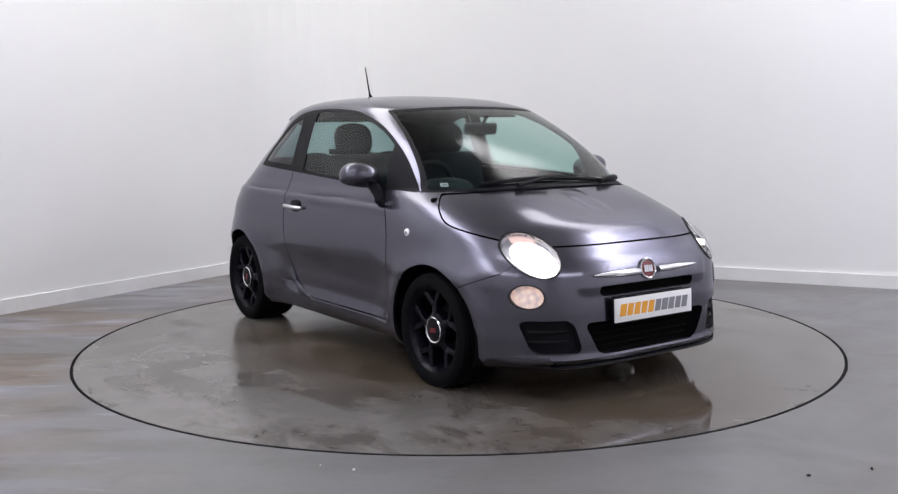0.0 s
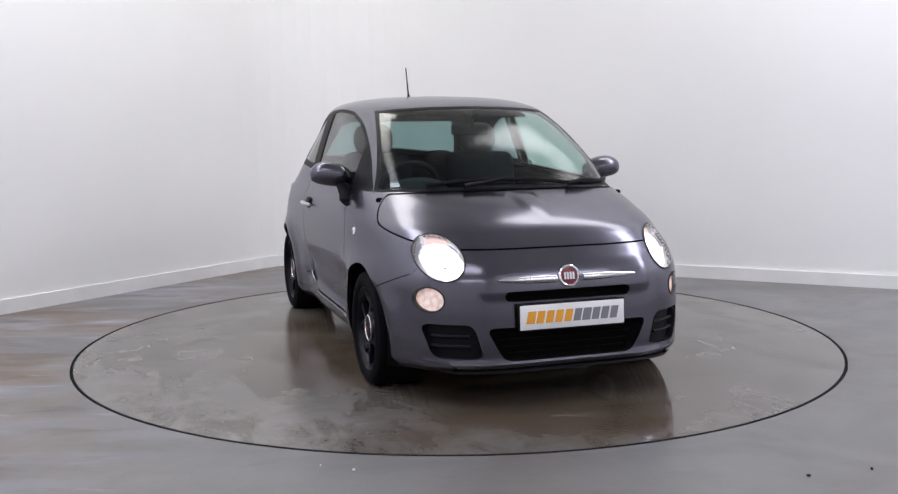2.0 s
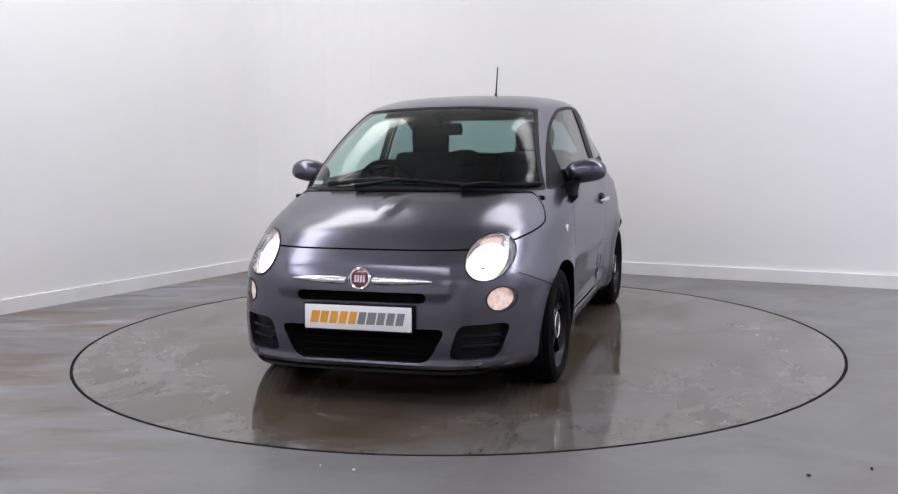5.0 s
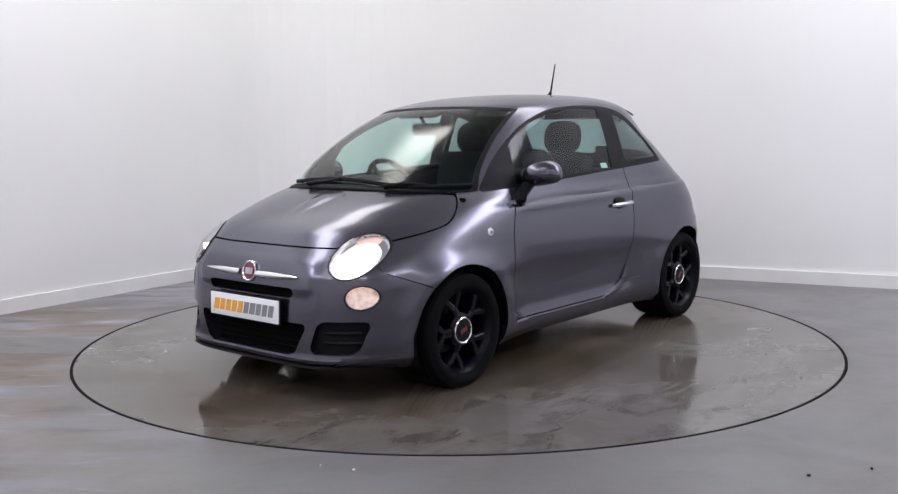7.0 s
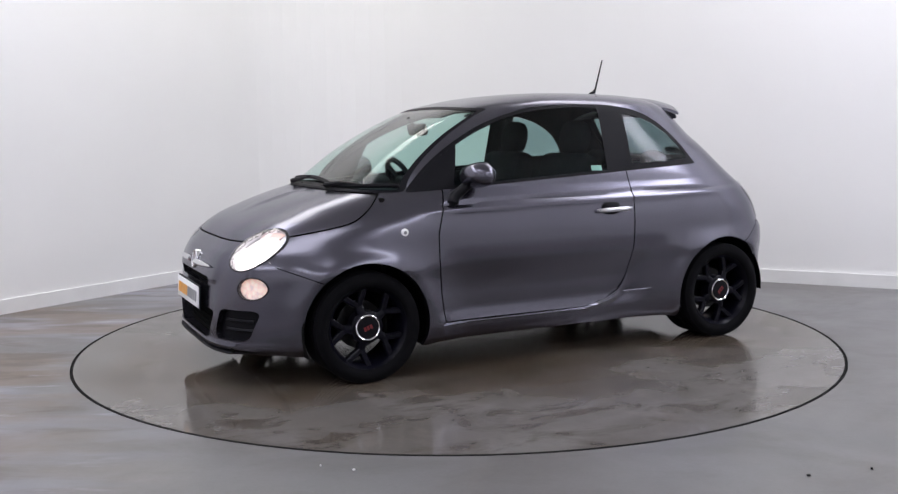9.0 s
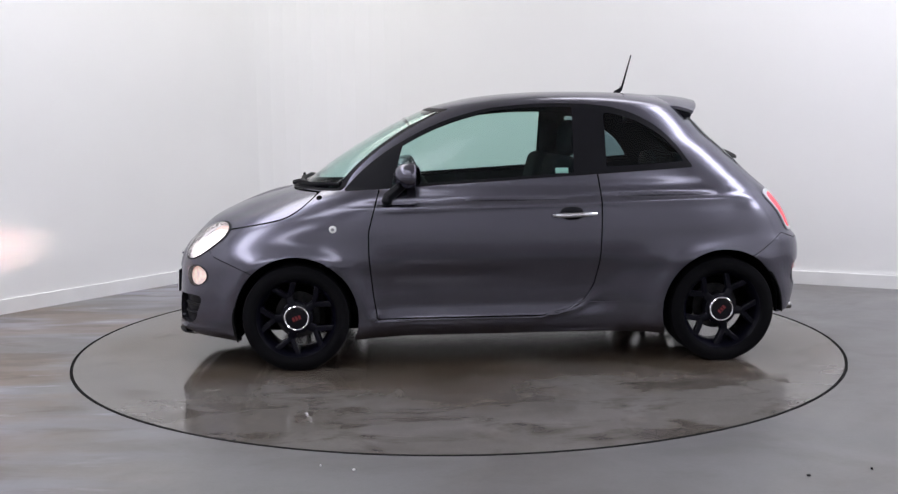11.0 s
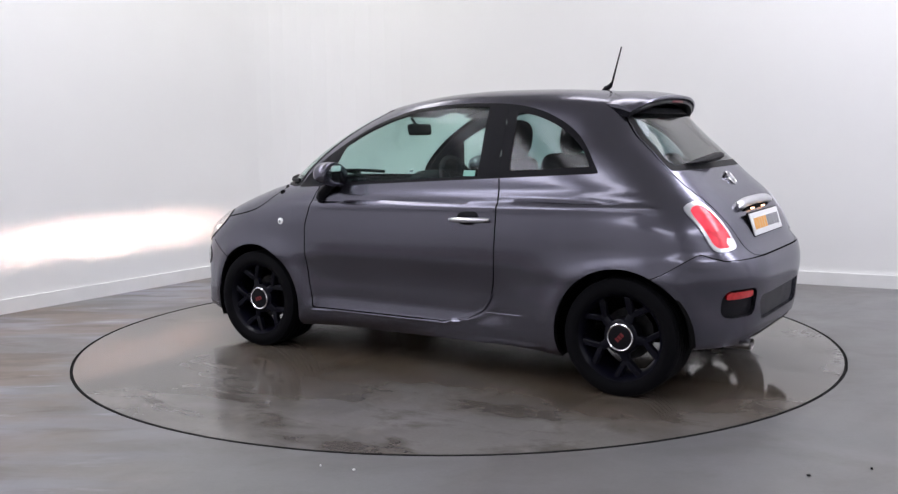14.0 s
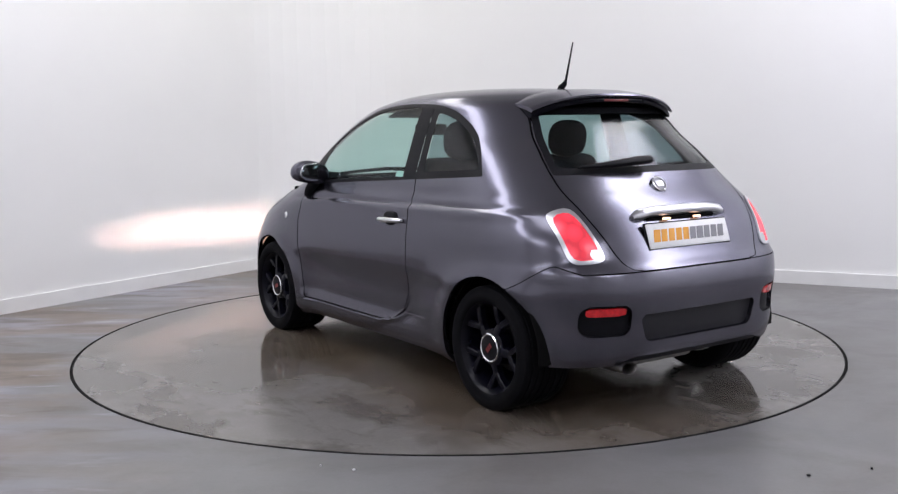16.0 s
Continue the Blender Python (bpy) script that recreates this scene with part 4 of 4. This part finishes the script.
def build_badge(name, at, normal, r, mat):
    up = Vector(normal).normalized()
    m = Matrix.Translation(at) @ up.to_track_quat("Z", "Y").to_matrix().to_4x4()
    bm = bmesh.new()
    lathe(bm, [(r * 0.78, 0.004), (r * 0.80, 0.010), (r * 0.9, 0.013), (r, 0.009), (r * 1.02, -0.014)], 40, m)
    b = part(name, bm, M_CHROME, car, "round badge with a chrome ring")
    bm = bmesh.new()
    lathe(bm, [(0.0, 0.009), (r * 0.5, 0.0085), (r * 0.79, 0.006), (r * 0.79, -0.01)], 40, m)
    d = part("badge_disc", bm, mat, b, "plain coloured disc")
    bm = bmesh.new()
    for k in range(4):
        box(bm, (r * 0.17, r * 0.62, 0.003), m @ Vector(((k - 1.5) * r * 0.27, 0, 0.0105)), 0.0, m.to_quaternion().to_matrix().to_4x4())
    part("badge_mark", bm, M_SATIN, d, "plain silver bars", smooth=False)


def build_plate(name, at, normal, label):
    """A white dealer's plate with its lettering as plain leaning bars."""
    n = Vector(normal).normalized()
    side = Vector((0, 0, 1)).cross(n).normalized()
    up = n.cross(side)
    m = Matrix.Translation(at) @ Matrix((side, up, n)).transposed().to_4x4()
    rot = m.to_quaternion().to_matrix().to_4x4()
    bm = bmesh.new()
    box(bm, (0.535, 0.126, 0.010), m @ Vector((0, 0, -0.006)), 0.004, rot)
    back = part(name + "_holder", bm, M_BLACK, car, "black plate holder")
    bm = bmesh.new()
    box(bm, (0.522, 0.112, 0.008), m @ Vector((0, 0, 0.002)), 0.003, rot)
    p = part(name, bm, M_WHITE, back, label)
    for k in range(10):
        bm = bmesh.new()
        x = -0.2075 + k * 0.0462
        wide = 0.036 if k not in (0, 6) else 0.041
        verts = []
        for dz in (0.0062, 0.0075):
            for u, v in ((-0.5, -0.5), (0.5, -0.5), (0.5, 0.5), (-0.5, 0.5)):
                verts.append(bm.verts.new(m @ Vector((x + u * wide + v * 0.012, v * 0.056, dz))))
        for q in ((0, 1, 2, 3), (4, 5, 6, 7), (0, 1, 5, 4), (1, 2, 6, 5), (2, 3, 7, 6), (3, 0, 4, 7)):
            bm.faces.new([verts[i] for i in q])
        part("plate_mark", bm, M_ORANGE if k < 5 else M_GREY, p, "plain %s bar" % ("orange" if k < 5 else "grey"), smooth=False)


def build_nose():
    build_badge("front_badge", (front_x(0, 0.595) + 0.008, 0, 0.597), (1, 0, 0.22), 0.052, M_MAROON)
    for s in (1, -1):
        bm = bmesh.new()
        pts = []
        for k in range(11):
            y = 0.066 + 0.278 * k / 10
            pts.append((front_x(y, 0.592) + 0.019, s * y, 0.590 + 0.004 * k / 10))
        tube(bm, pts, [0.017, 0.018, 0.018, 0.0175, 0.017, 0.016, 0.0145, 0.0125, 0.010, 0.007, 0.002], 10, 0.95)
        part("chrome_whisker", bm, M_CHROME, car, "tapered chrome bar beside the badge")
    build_plate("front_plate", (1.878, 0, 0.424), (1, 0, 0.04), "white plate with plain orange and grey lettering bars")
    # bars in the lower grille and the side inlets
    for k in range(4):
        bm = bmesh.new()
        z = 0.250 + 0.032 * k
        half = 0.30 + 0.016 * k
        tube(bm, [(front_x(half * (j / 8 - 1), z) - 0.045 - 0.0, half * (j / 8 - 1), z) for j in range(17)], 0.006, 6, 0.7)
        part("grille_bar", bm, M_DARK, car)
    for s in (1, -1):
        for k in range(2):
            bm = bmesh.new()
            z = 0.292 + 0.046 * k
            tube(bm, [(front_x(0.47 + 0.15 * j / 6, z) - 0.034, s * (0.47 + 0.15 * j / 6), z) for j in range(7)], 0.010, 6, 0.8)
            part("inlet_slat", bm, M_BLACK, car)
    bm = bmesh.new()
    tube(bm, [(front_x(0.60 * (j / 14 - 1), 0.19) + 0.006, 0.60 * (j / 14 - 1), 0.176) for j in range(29)], [0.004, 0.012] + [0.024] * 25 + [0.012, 0.004], 8, 0.36)
    part("front_lip", bm, M_BLACK, car, "black lip under the bumper")


def build_tail():
    # chrome grip over the plate, plate, badge
    bm = bmesh.new()
    pts = [(rear_x(0.295 * (k / 10 - 1), 0.885) - 0.012, 0.295 * (k / 10 - 1), 0.897 - 0.022 * abs(k / 10 - 1) ** 4) for k in range(21)]
    tube(bm, pts, [0.012] + [0.026] * 19 + [0.012], 10, 0.95)
    g = part("tailgate_grip", bm, M_SATIN, car, "silver grip bar over the plate")
    bm = bmesh.new()
    box(bm, (0.020, 0.44, 0.02), (rear_x(0, 0.868) - 0.004, 0, 0.866), 0.005)
    part("grip_shadow_gap", bm, M_DARK, g)
    for s in (1, -1):
        bm = bmesh.new()
        box(bm, (0.012, 0.045, 0.010), (rear_x(0.1, 0.862) - 0.014, s * 0.10, 0.862), 0.003)
        part("plate_lamp", bm, M_PLATELAMP, g, "small warm plate lamp")
    build_plate("rear_plate", (rear_x(0, 0.795) - 0.012, 0, 0.792), (-1, 0, 0.33), "white plate with plain orange and grey lettering bars")
    build_badge("rear_badge", (rear_x(0, 1.005) - 0.004, 0, 1.005), (-1, 0, 0.75), 0.042, M_GREY)
    # roof spoiler: a painted blade over a thicker black body
    nu, nv = 26, 8

    def blade(width, tail, top, low):
        bm = bmesh.new()
        rows = []
        for i in range(nu + 1):
            u = -1 + 2 * i / nu
            e = abs(u) ** 3.0
            x0, z0 = -0.865 - 0.02 * e, 1.464 - 0.062 * e - 0.012 * u * u
            x1, z1 = tail + 0.085 * e, 1.436 - 0.068 * e - 0.006 * u * u
            row = []
            for j in range(nv + 1):
                v = j / nv
                row.append(Vector((x0 + (x1 - x0) * v, width * u, z0 + (z1 - z0) * v + 0.012 * math.sin(math.pi * v))))
            up = [bm.verts.new(p - Vector((0, 0, top))) for p in row]
            lip = [bm.verts.new(row[-1] + Vector((-0.005, 0, -(top + low(1.0)) / 2)))]
            under = [bm.verts.new(p - Vector((0, 0, low(j / nv)))) for j, p in enumerate(row)]
            rows.append(up + lip + under[::-1])
        for p, q in zip(rows, rows[1:]):
            n = len(p)
            for k in range(n):
                bm.faces.new((p[k], p[(k + 1) % n], q[(k + 1) % n], q[k]))
        bm.faces.new(rows[0])
        bm.faces.new(rows[-1][::-1])
        return bm

    sp = part("roof_spoiler", blade(0.468, -1.152, 0.0, lambda v: 0.016), M_PAINT, car, "curved grey roof spoiler")
    part("spoiler_underside", blade(0.462, -1.140, 0.0165, lambda v: 0.085 - 0.045 * v), M_GLOSSBLACK, sp, "black underside of the spoiler")
    bm = bmesh.new()
    box(bm, (0.010, 0.16, 0.012), (-1.142, 0, 1.404), 0.003)
    part("brake_lamp", bm, M_REDDULL, sp, "dark red unlit brake lamp")
    # rear wiper
    bm = bmesh.new()
    pts = [(rear_x(0.04 + 0.40 * k / 8, 1.085) - 0.026 + 0.012 * k / 8, 0.0 + 0.42 * k / 8, 1.122 - 0.028 * k / 8) for k in range(9)]
    tube(bm, pts, [0.026, 0.030, 0.028, 0.026, 0.024, 0.021, 0.018, 0.013, 0.006], 10, 0.75)
    part("rear_wiper", bm, M_BLACK, car, "black rear wiper arm")
    # exhaust tip
    bm = bmesh.new()
    m = Matrix.Translation((-1.665, 0.42, 0.236)) @ Matrix.Rotation(radians(-90), 4, "Y") @ Matrix.Diagonal((0.75, 1.35, 1, 1))
    lathe(bm, [(0.030, 0.0), (0.034, 0.006), (0.035, 0.0), (0.035, -0.16), (0.028, -0.16), (0.028, -0.02), (0.030, 0.0)], 28, m)
    part("exhaust_tip", bm, M_EXH, car, "oval steel exhaust tip")
    bm = bmesh.new()
    tube(bm, [(-1.51, 0.42, 0.242), (-1.30, 0.36, 0.25), (-1.05, 0.2, 0.25), (-0.6, 0.05, 0.22)], 0.024, 8)
    box(bm, (0.18, 0.42, 0.11), (-1.47, 0.10, 0.255), 0.03)
    part("silencer", bm, M_EXH, car, "steel exhaust silencer")
    bm = bmesh.new()
    tube(bm, [(rear_x(0.50 * (j / 12 - 1), 0.27) + 0.030, 0.50 * (j / 12 - 1), 0.272) for j in range(25)], 0.024, 8, 0.8)
    part("rear_valance", bm, M_BLACK, car, "black strip under the rear bumper")


def build_antenna():
    bm = bmesh.new()
    tube(bm, [(-0.715, 0, 1.470), (-0.738, 0, 1.484), (-0.762, 0, 1.500), (-0.772, 0, 1.520)], [0.010, 0.020, 0.015, 0.007], 10, 0.8)
    a = part("antenna", bm, M_BLACK, car, "black rod antenna on the roof")
    bm = bmesh.new()
    tube(bm, [(-0.768, 0, 1.500), (-0.790, 0, 1.58), (-0.825, 0, 1.706)], [0.0065, 0.0052, 0.0036], 8)
    part("antenna_rod", bm, M_BLACK, a)


def build_wipers():
    for y0, y1, piv in ((-0.46, 0.30, -0.28), (0.31, 0.66, 0.30)):
        bm = bmesh.new()
        n = 10
        lift = lambda k: 0.984 + 0.022 * math.sin(math.pi * k / n) if y0 < 0 else 0.978 + 0.004 * k / n
        pts = [(front_x(y0 + (y1 - y0) * k / n, lift(k)) + 0.014, y0 + (y1 - y0) * k / n, lift(k) + 0.006) for k in range(n + 1)]
        tube(bm, pts, 0.009, 6, 1.4)
        w = part("wiper_blade", bm, M_BLACK, car, "black windscreen wiper")
        bm = bmesh.new()
        q = y0 + (y1 - y0) * 0.55
        tube(bm, [(front_x(piv, 0.972) + 0.03, piv, 0.985), (front_x((piv + q) / 2, 0.985) + 0.03, (piv + q) / 2, 1.000), (front_x(q, 0.99) + 0.024, q, lift(5.5) + 0.014)], [0.014, 0.010, 0.008], 8)
        part("wiper_arm", bm, M_BLACK, w)
    bm = bmesh.new()
    pts = [(front_x(0.66 * (k / 12 - 1), 0.966) + 0.004, 0.66 * (k / 12 - 1), 0.968 - 0.018 * (k / 12 - 1) ** 2) for k in range(25)]
    tube(bm, pts, 0.016, 6, 0.6)
    part("scuttle", bm, M_BLACK, car, "black plastic scuttle strip")
    for s in (1, -1):
        bm = bmesh.new()
        ball(bm, (0.012, 0.010, 0.007), (1.16, s * 0.18, 0.972), None, 1, 10, 6)
        part("washer_jet", bm, M_BLACK, car)
    bm = bmesh.new()
    box(bm, (0.004, 0.045, 0.020), (front_x(0.60, 0.993) - 0.012, -0.585, 0.990), 0.001, Matrix.Rotation(radians(-35), 4, "Y"))
    part("windscreen_sticker", bm, M_WHITE, car, "small white sticker")
    bm = bmesh.new()
    for k in range(3):
        box(bm, (0.0046, 0.009, 0.010), (front_x(0.60, 0.993) - 0.0115, -0.573 - k * 0.012, 0.990), 0.0, Matrix.Rotation(radians(-35), 4, "Y"))
    part("sticker_bars", bm, M_GREY, car, "grey unreadable bars", smooth=False)
    bm = bmesh.new()
    box(bm, (0.070, 0.002, 0.032), (-0.285, side_y(1.04) - 0.018, 1.047), 0.001, Matrix.Rotation(radians(24), 4, "X"))
    part("window_sticker", bm, M_PALEGREEN, car, "pale green window sticker")


M_PLATELAMP = glow("plate_lamp_glow", (1.0, 0.55, 0.30), 2.5)
M_PALEGREEN = material("pale_green_sticker", (0.55, 0.72, 0.66), 0.5)
M_LOWBEAM = glow("low_beam_filament", (1.0, 0.62, 0.54), 220000.0)


def build_low_beam(s):
    """The lit slit of a headlamp: a narrow glowing bar behind two blinds that leave a flat beam just under the level."""
    x, y, z = front_x(0.560, 0.672) - 0.0434, s * 0.560, 0.672
    turn = Matrix.Rotation(s * radians(6), 4, "Z")
    bm = bmesh.new()
    box(bm, (0.002, 0.022, 0.0032), (x, y, z + 0.0013))
    part("filament", bm, M_LOWBEAM, car, "glowing lamp filament", smooth=False)
    bm = bmesh.new()
    box(bm, (0.046, 0.040, 0.004), (x + 0.012, y, z + 0.0075))
    box(bm, (0.003, 0.040, 0.012), (x + 0.034, y, z + 0.0060))
    box(bm, (0.003, 0.040, 0.014), (x + 0.034, y, z - 0.0118))
    box(bm, (0.046, 0.040, 0.004), (x + 0.012, y, z - 0.0166))
    box(bm, (0.003, 0.040, 0.030), (x - 0.0095, y, z - 0.004))
    for k in (1, -1):
        box(bm, (0.048, 0.003, 0.030), (x + 0.0125, y + k * 0.0185, z - 0.004))
    part("lamp_blind", bm, M_BEAM, car, "glaring blind in the headlamp", smooth=False)


def build_seat(y):
    bm = bmesh.new()
    box(bm, (0.50, 0.48, 0.16), (0.02, y, 0.50), 0.06, Matrix.Rotation(radians(-6), 4, "Y"), 4)
    part("seat_cushion", bm, M_CLOTH, car, "dark cloth seat cushion")
    bm = bmesh.new()
    box(bm, (0.15, 0.47, 0.64), (-0.27, y, 0.81), 0.06, Matrix.Rotation(radians(-14), 4, "Y"), 4)
    part("seat_back", bm, M_CLOTH, car, "dark cloth seat back")
    bm = bmesh.new()
    ball(bm, (0.055, 0.130, 0.105), (-0.375, y, 1.215), Matrix.Rotation(radians(-8), 4, "Y"), 0.75, 24, 16)
    h = part("headrest", bm, M_CLOTH, car, "rounded dark headrest")
    bm = bmesh.new()
    for k in (-0.05, 0.05):
        tube(bm, [(-0.36, y + k, 1.09), (-0.372, y + k, 1.16)], 0.007, 8)
    part("headrest_posts", bm, M_SATIN, h)


def build_interior():
    for y in (0.36, -0.36):
        build_seat(y)
    bm = bmesh.new()
    box(bm, (0.16, 1.10, 0.52), (-0.93, 0, 0.74), 0.05, Matrix.Rotation(radians(-16), 4, "Y"), 3)
    box(bm, (0.45, 1.10, 0.15), (-0.68, 0, 0.47), 0.05, None, 3)
    part("rear_seat", bm, M_CLOTH, car, "dark cloth rear bench")
    for y in (0.3, -0.3):
        bm = bmesh.new()
        ball(bm, (0.045, 0.115, 0.07), (-1.01, y, 1.055), None, 0.75, 20, 12)
        part("rear_headrest", bm, M_CLOTH, car, "dark rear headrest")
    bm = bmesh.new()
    box(bm, (0.42, 1.28, 0.28), (0.78, 0, 0.79), 0.07, None, 4)
    box(bm, (0.30, 0.24, 0.40), (0.55, 0, 0.62), 0.05, None, 3)
    ball(bm, (0.12, 0.16, 0.085), (0.66, -0.36, 0.925), None, 0.8, 20, 12)
    part("dashboard", bm, M_DASH, car, "dark plastic dashboard")
    bm = bmesh.new()
    rot = Matrix.Translation((0.44, -0.36, 0.925)) @ Matrix.Rotation(radians(-66), 4, "Y")
    n = 40
    pts = [rot @ Vector((0.18 * math.cos(2 * math.pi * k / n), 0.18 * math.sin(2 * math.pi * k / n), 0)) for k in range(n)]
    ring = []
    for k in range(n):
        a = 2 * math.pi * k / n
        ring.append([bm.verts.new(rot @ Vector(((0.18 + 0.017 * math.cos(b)) * math.cos(a), (0.18 + 0.017 * math.cos(b)) * math.sin(a), 0.017 * math.sin(b)))) for b in [2 * math.pi * j / 8 for j in range(8)]])
    for k in range(n):
        p, q = ring[k], ring[(k + 1) % n]
        for j in range(8):
            bm.faces.new((p[j], p[(j + 1) % 8], q[(j + 1) % 8], q[j]))
    sw = part("steering_wheel", bm, M_BLACK, car, "black steering wheel")
    bm = bmesh.new()
    ball(bm, (0.065, 0.07, 0.035), rot @ Vector((0, 0, 0)), rot.to_quaternion().to_matrix().to_4x4(), 0.8, 16, 10)
    for a in (0.0, 2.2, -2.2):
        tube(bm, [rot @ Vector((0.05 * math.cos(a + math.pi / 2), 0.05 * math.sin(a + math.pi / 2), 0)), rot @ Vector((0.175 * math.cos(a + math.pi / 2), 0.175 * math.sin(a + math.pi / 2), 0))], 0.014, 8)
    part("steering_spokes", bm, M_BLACK, sw)
    bm = bmesh.new()
    box(bm, (0.04, 0.23, 0.072), (0.50, 0.0, 1.275), 0.02, Matrix.Rotation(radians(12), 4, "Y"), 3)
    m = part("interior_mirror", bm, M_BLACK, car, "black interior mirror")
    bm = bmesh.new()
    tube(bm, [(0.515, 0, 1.29), (0.56, 0, 1.345)], 0.010, 8)
    part("mirror_stem", bm, M_BLACK, m)
    for s in (1, -1):
        bm = bmesh.new()
        box(bm, (0.14, 0.30, 0.012), (0.20, s * 0.30, 1.368), 0.005, Matrix.Rotation(radians(16), 4, "Y"))
        part("sun_visor", bm, M_DASH, car)
    bm = bmesh.new()
    box(bm, (0.03, 1.40, 0.70), (1.02, 0, 0.58), 0.01)
    part("bulkhead", bm, M_DARK, car, "dark panel between cabin and engine bay")
    bm = bmesh.new()
    box(bm, (2.3, 1.30, 0.05), (-0.10, 0, 0.30), 0.02)
    part("cabin_floor", bm, M_DARK, car)


def build_sill_line(s):
    """The pressed edge under the door, which sweeps up behind it, and the seam to the rear wing."""
    bm = bmesh.new()
    pts = [(0.70 - 0.87 * k / 14, s * (side_y(0.262) + 0.008), 0.262) for k in range(15)]
    for z in (0.275, 0.300, 0.350, 0.400, 0.440):
        x = float(spline([0.272, 0.285, 0.31, 0.36, 0.46], [-0.18, -0.26, -0.335, -0.41, -0.465], [max(z, 0.272)])[0])
        pts.append((x, s * (side_y(z) - 0.006), z))
    tube(bm, pts, [0.002] + [0.007] * (len(pts) - 4) + [0.006, 0.004, 0.002], 8)
    part("sill_edge", bm, M_PAINT, car)
    bm = bmesh.new()
    tube(bm, [(-0.425 - 0.385 * k / 8, s * (side_y(0.34) + 0.002 + 0.022 * (k / 8) ** 3), 0.340) for k in range(9)], 0.0022, 6)
    part("wing_seam", bm, M_PAINT, car)


for s in (1, -1):
    build_sill_line(s)
    build_mirror(s)
    build_handle(s)
    build_repeater(s)
    build_low_beam(s)
build_nose()
build_tail()
build_antenna()
build_wipers()
build_interior()


# ---------------------------------------------------------------- ceiling lights
def ceiling_light(a, b, length, width, along):
    d = LEFT_DIR if along == "left" else RIGHT_DIR
    p = plan(a, b)
    m = Matrix.Translation((p.x, p.y, ROOM_H)) @ Matrix.Rotation(math.atan2(d.y, d.x), 4, "Z")
    bm = bmesh.new()
    box(bm, (length + 0.06, width + 0.06, 0.06), (0, 0, -0.03), 0.008)
    ob = part("ceiling_light", bm, M_TRIM, None, smooth=False)
    ob.matrix_basis = m
    tagged(ob, "long white lit ceiling light fitting, assumed out of view", "ceiling light", "ceiling lights")
    bm = bmesh.new()
    box(bm, (length, width, 0.012), (0, 0, -0.068), 0.003)
    part("diffuser", bm, M_DIFFUSER, ob, "glowing white diffuser", smooth=False)


M_DIFFUSER = glow("light_diffuser", (1.0, 0.98, 0.95), 2.0)
for a, b, length, width, watts, colour, along in LAMPS:
    ceiling_light(a, b, length, width, along)


# ---------------------------------------------------------------- small dirt on the floor
def fleck(x, y, size, mat, label):
    bm = bmesh.new()
    ball(bm, (size, size * 0.7, 0.004), (0, 0, 0.003), Matrix.Rotation(x * 7.0, 4, "Z"), 0.8, 10, 6)
    ob = part("floor_fleck", bm, mat)
    ob.matrix_basis = pose(x, y, 0.0)
    tagged(ob, label, "fleck", "flecks on the floor")


for x, y, size in ((-0.396, -2.396, 0.007), (-0.529, -2.348, 0.004)):
    fleck(x, y, size, M_WHITE, "tiny white fleck of dirt on the floor")
for x, y, size in ((1.277, -2.505, 0.008), (1.534, -2.44, 0.007)):
    fleck(x, y, size, M_BLACK, "tiny dark fleck of dirt on the floor")


# ---------------------------------------------------------------- motion
PIVOT = Vector((0.247, -0.005, 0))
START = [(0.0, -54.8), (0.5, -56.6), (1.0, -60.2), (1.5, -65.3), (2.0, -71.2)]


def motions():
    turns = START + [(0.5 * k, -71.2 - 11.72 * (0.5 * k - 2.0)) for k in range(5, 33)]
    walk(turntable, [(t, pose(0, 0, 0, 0, 0, a)) for t, a in turns])
    walk(car, [(t, pose(0, 0, 0, 0, 0, a) @ Matrix.Translation(-PIVOT)) for t, a in turns])


motions()
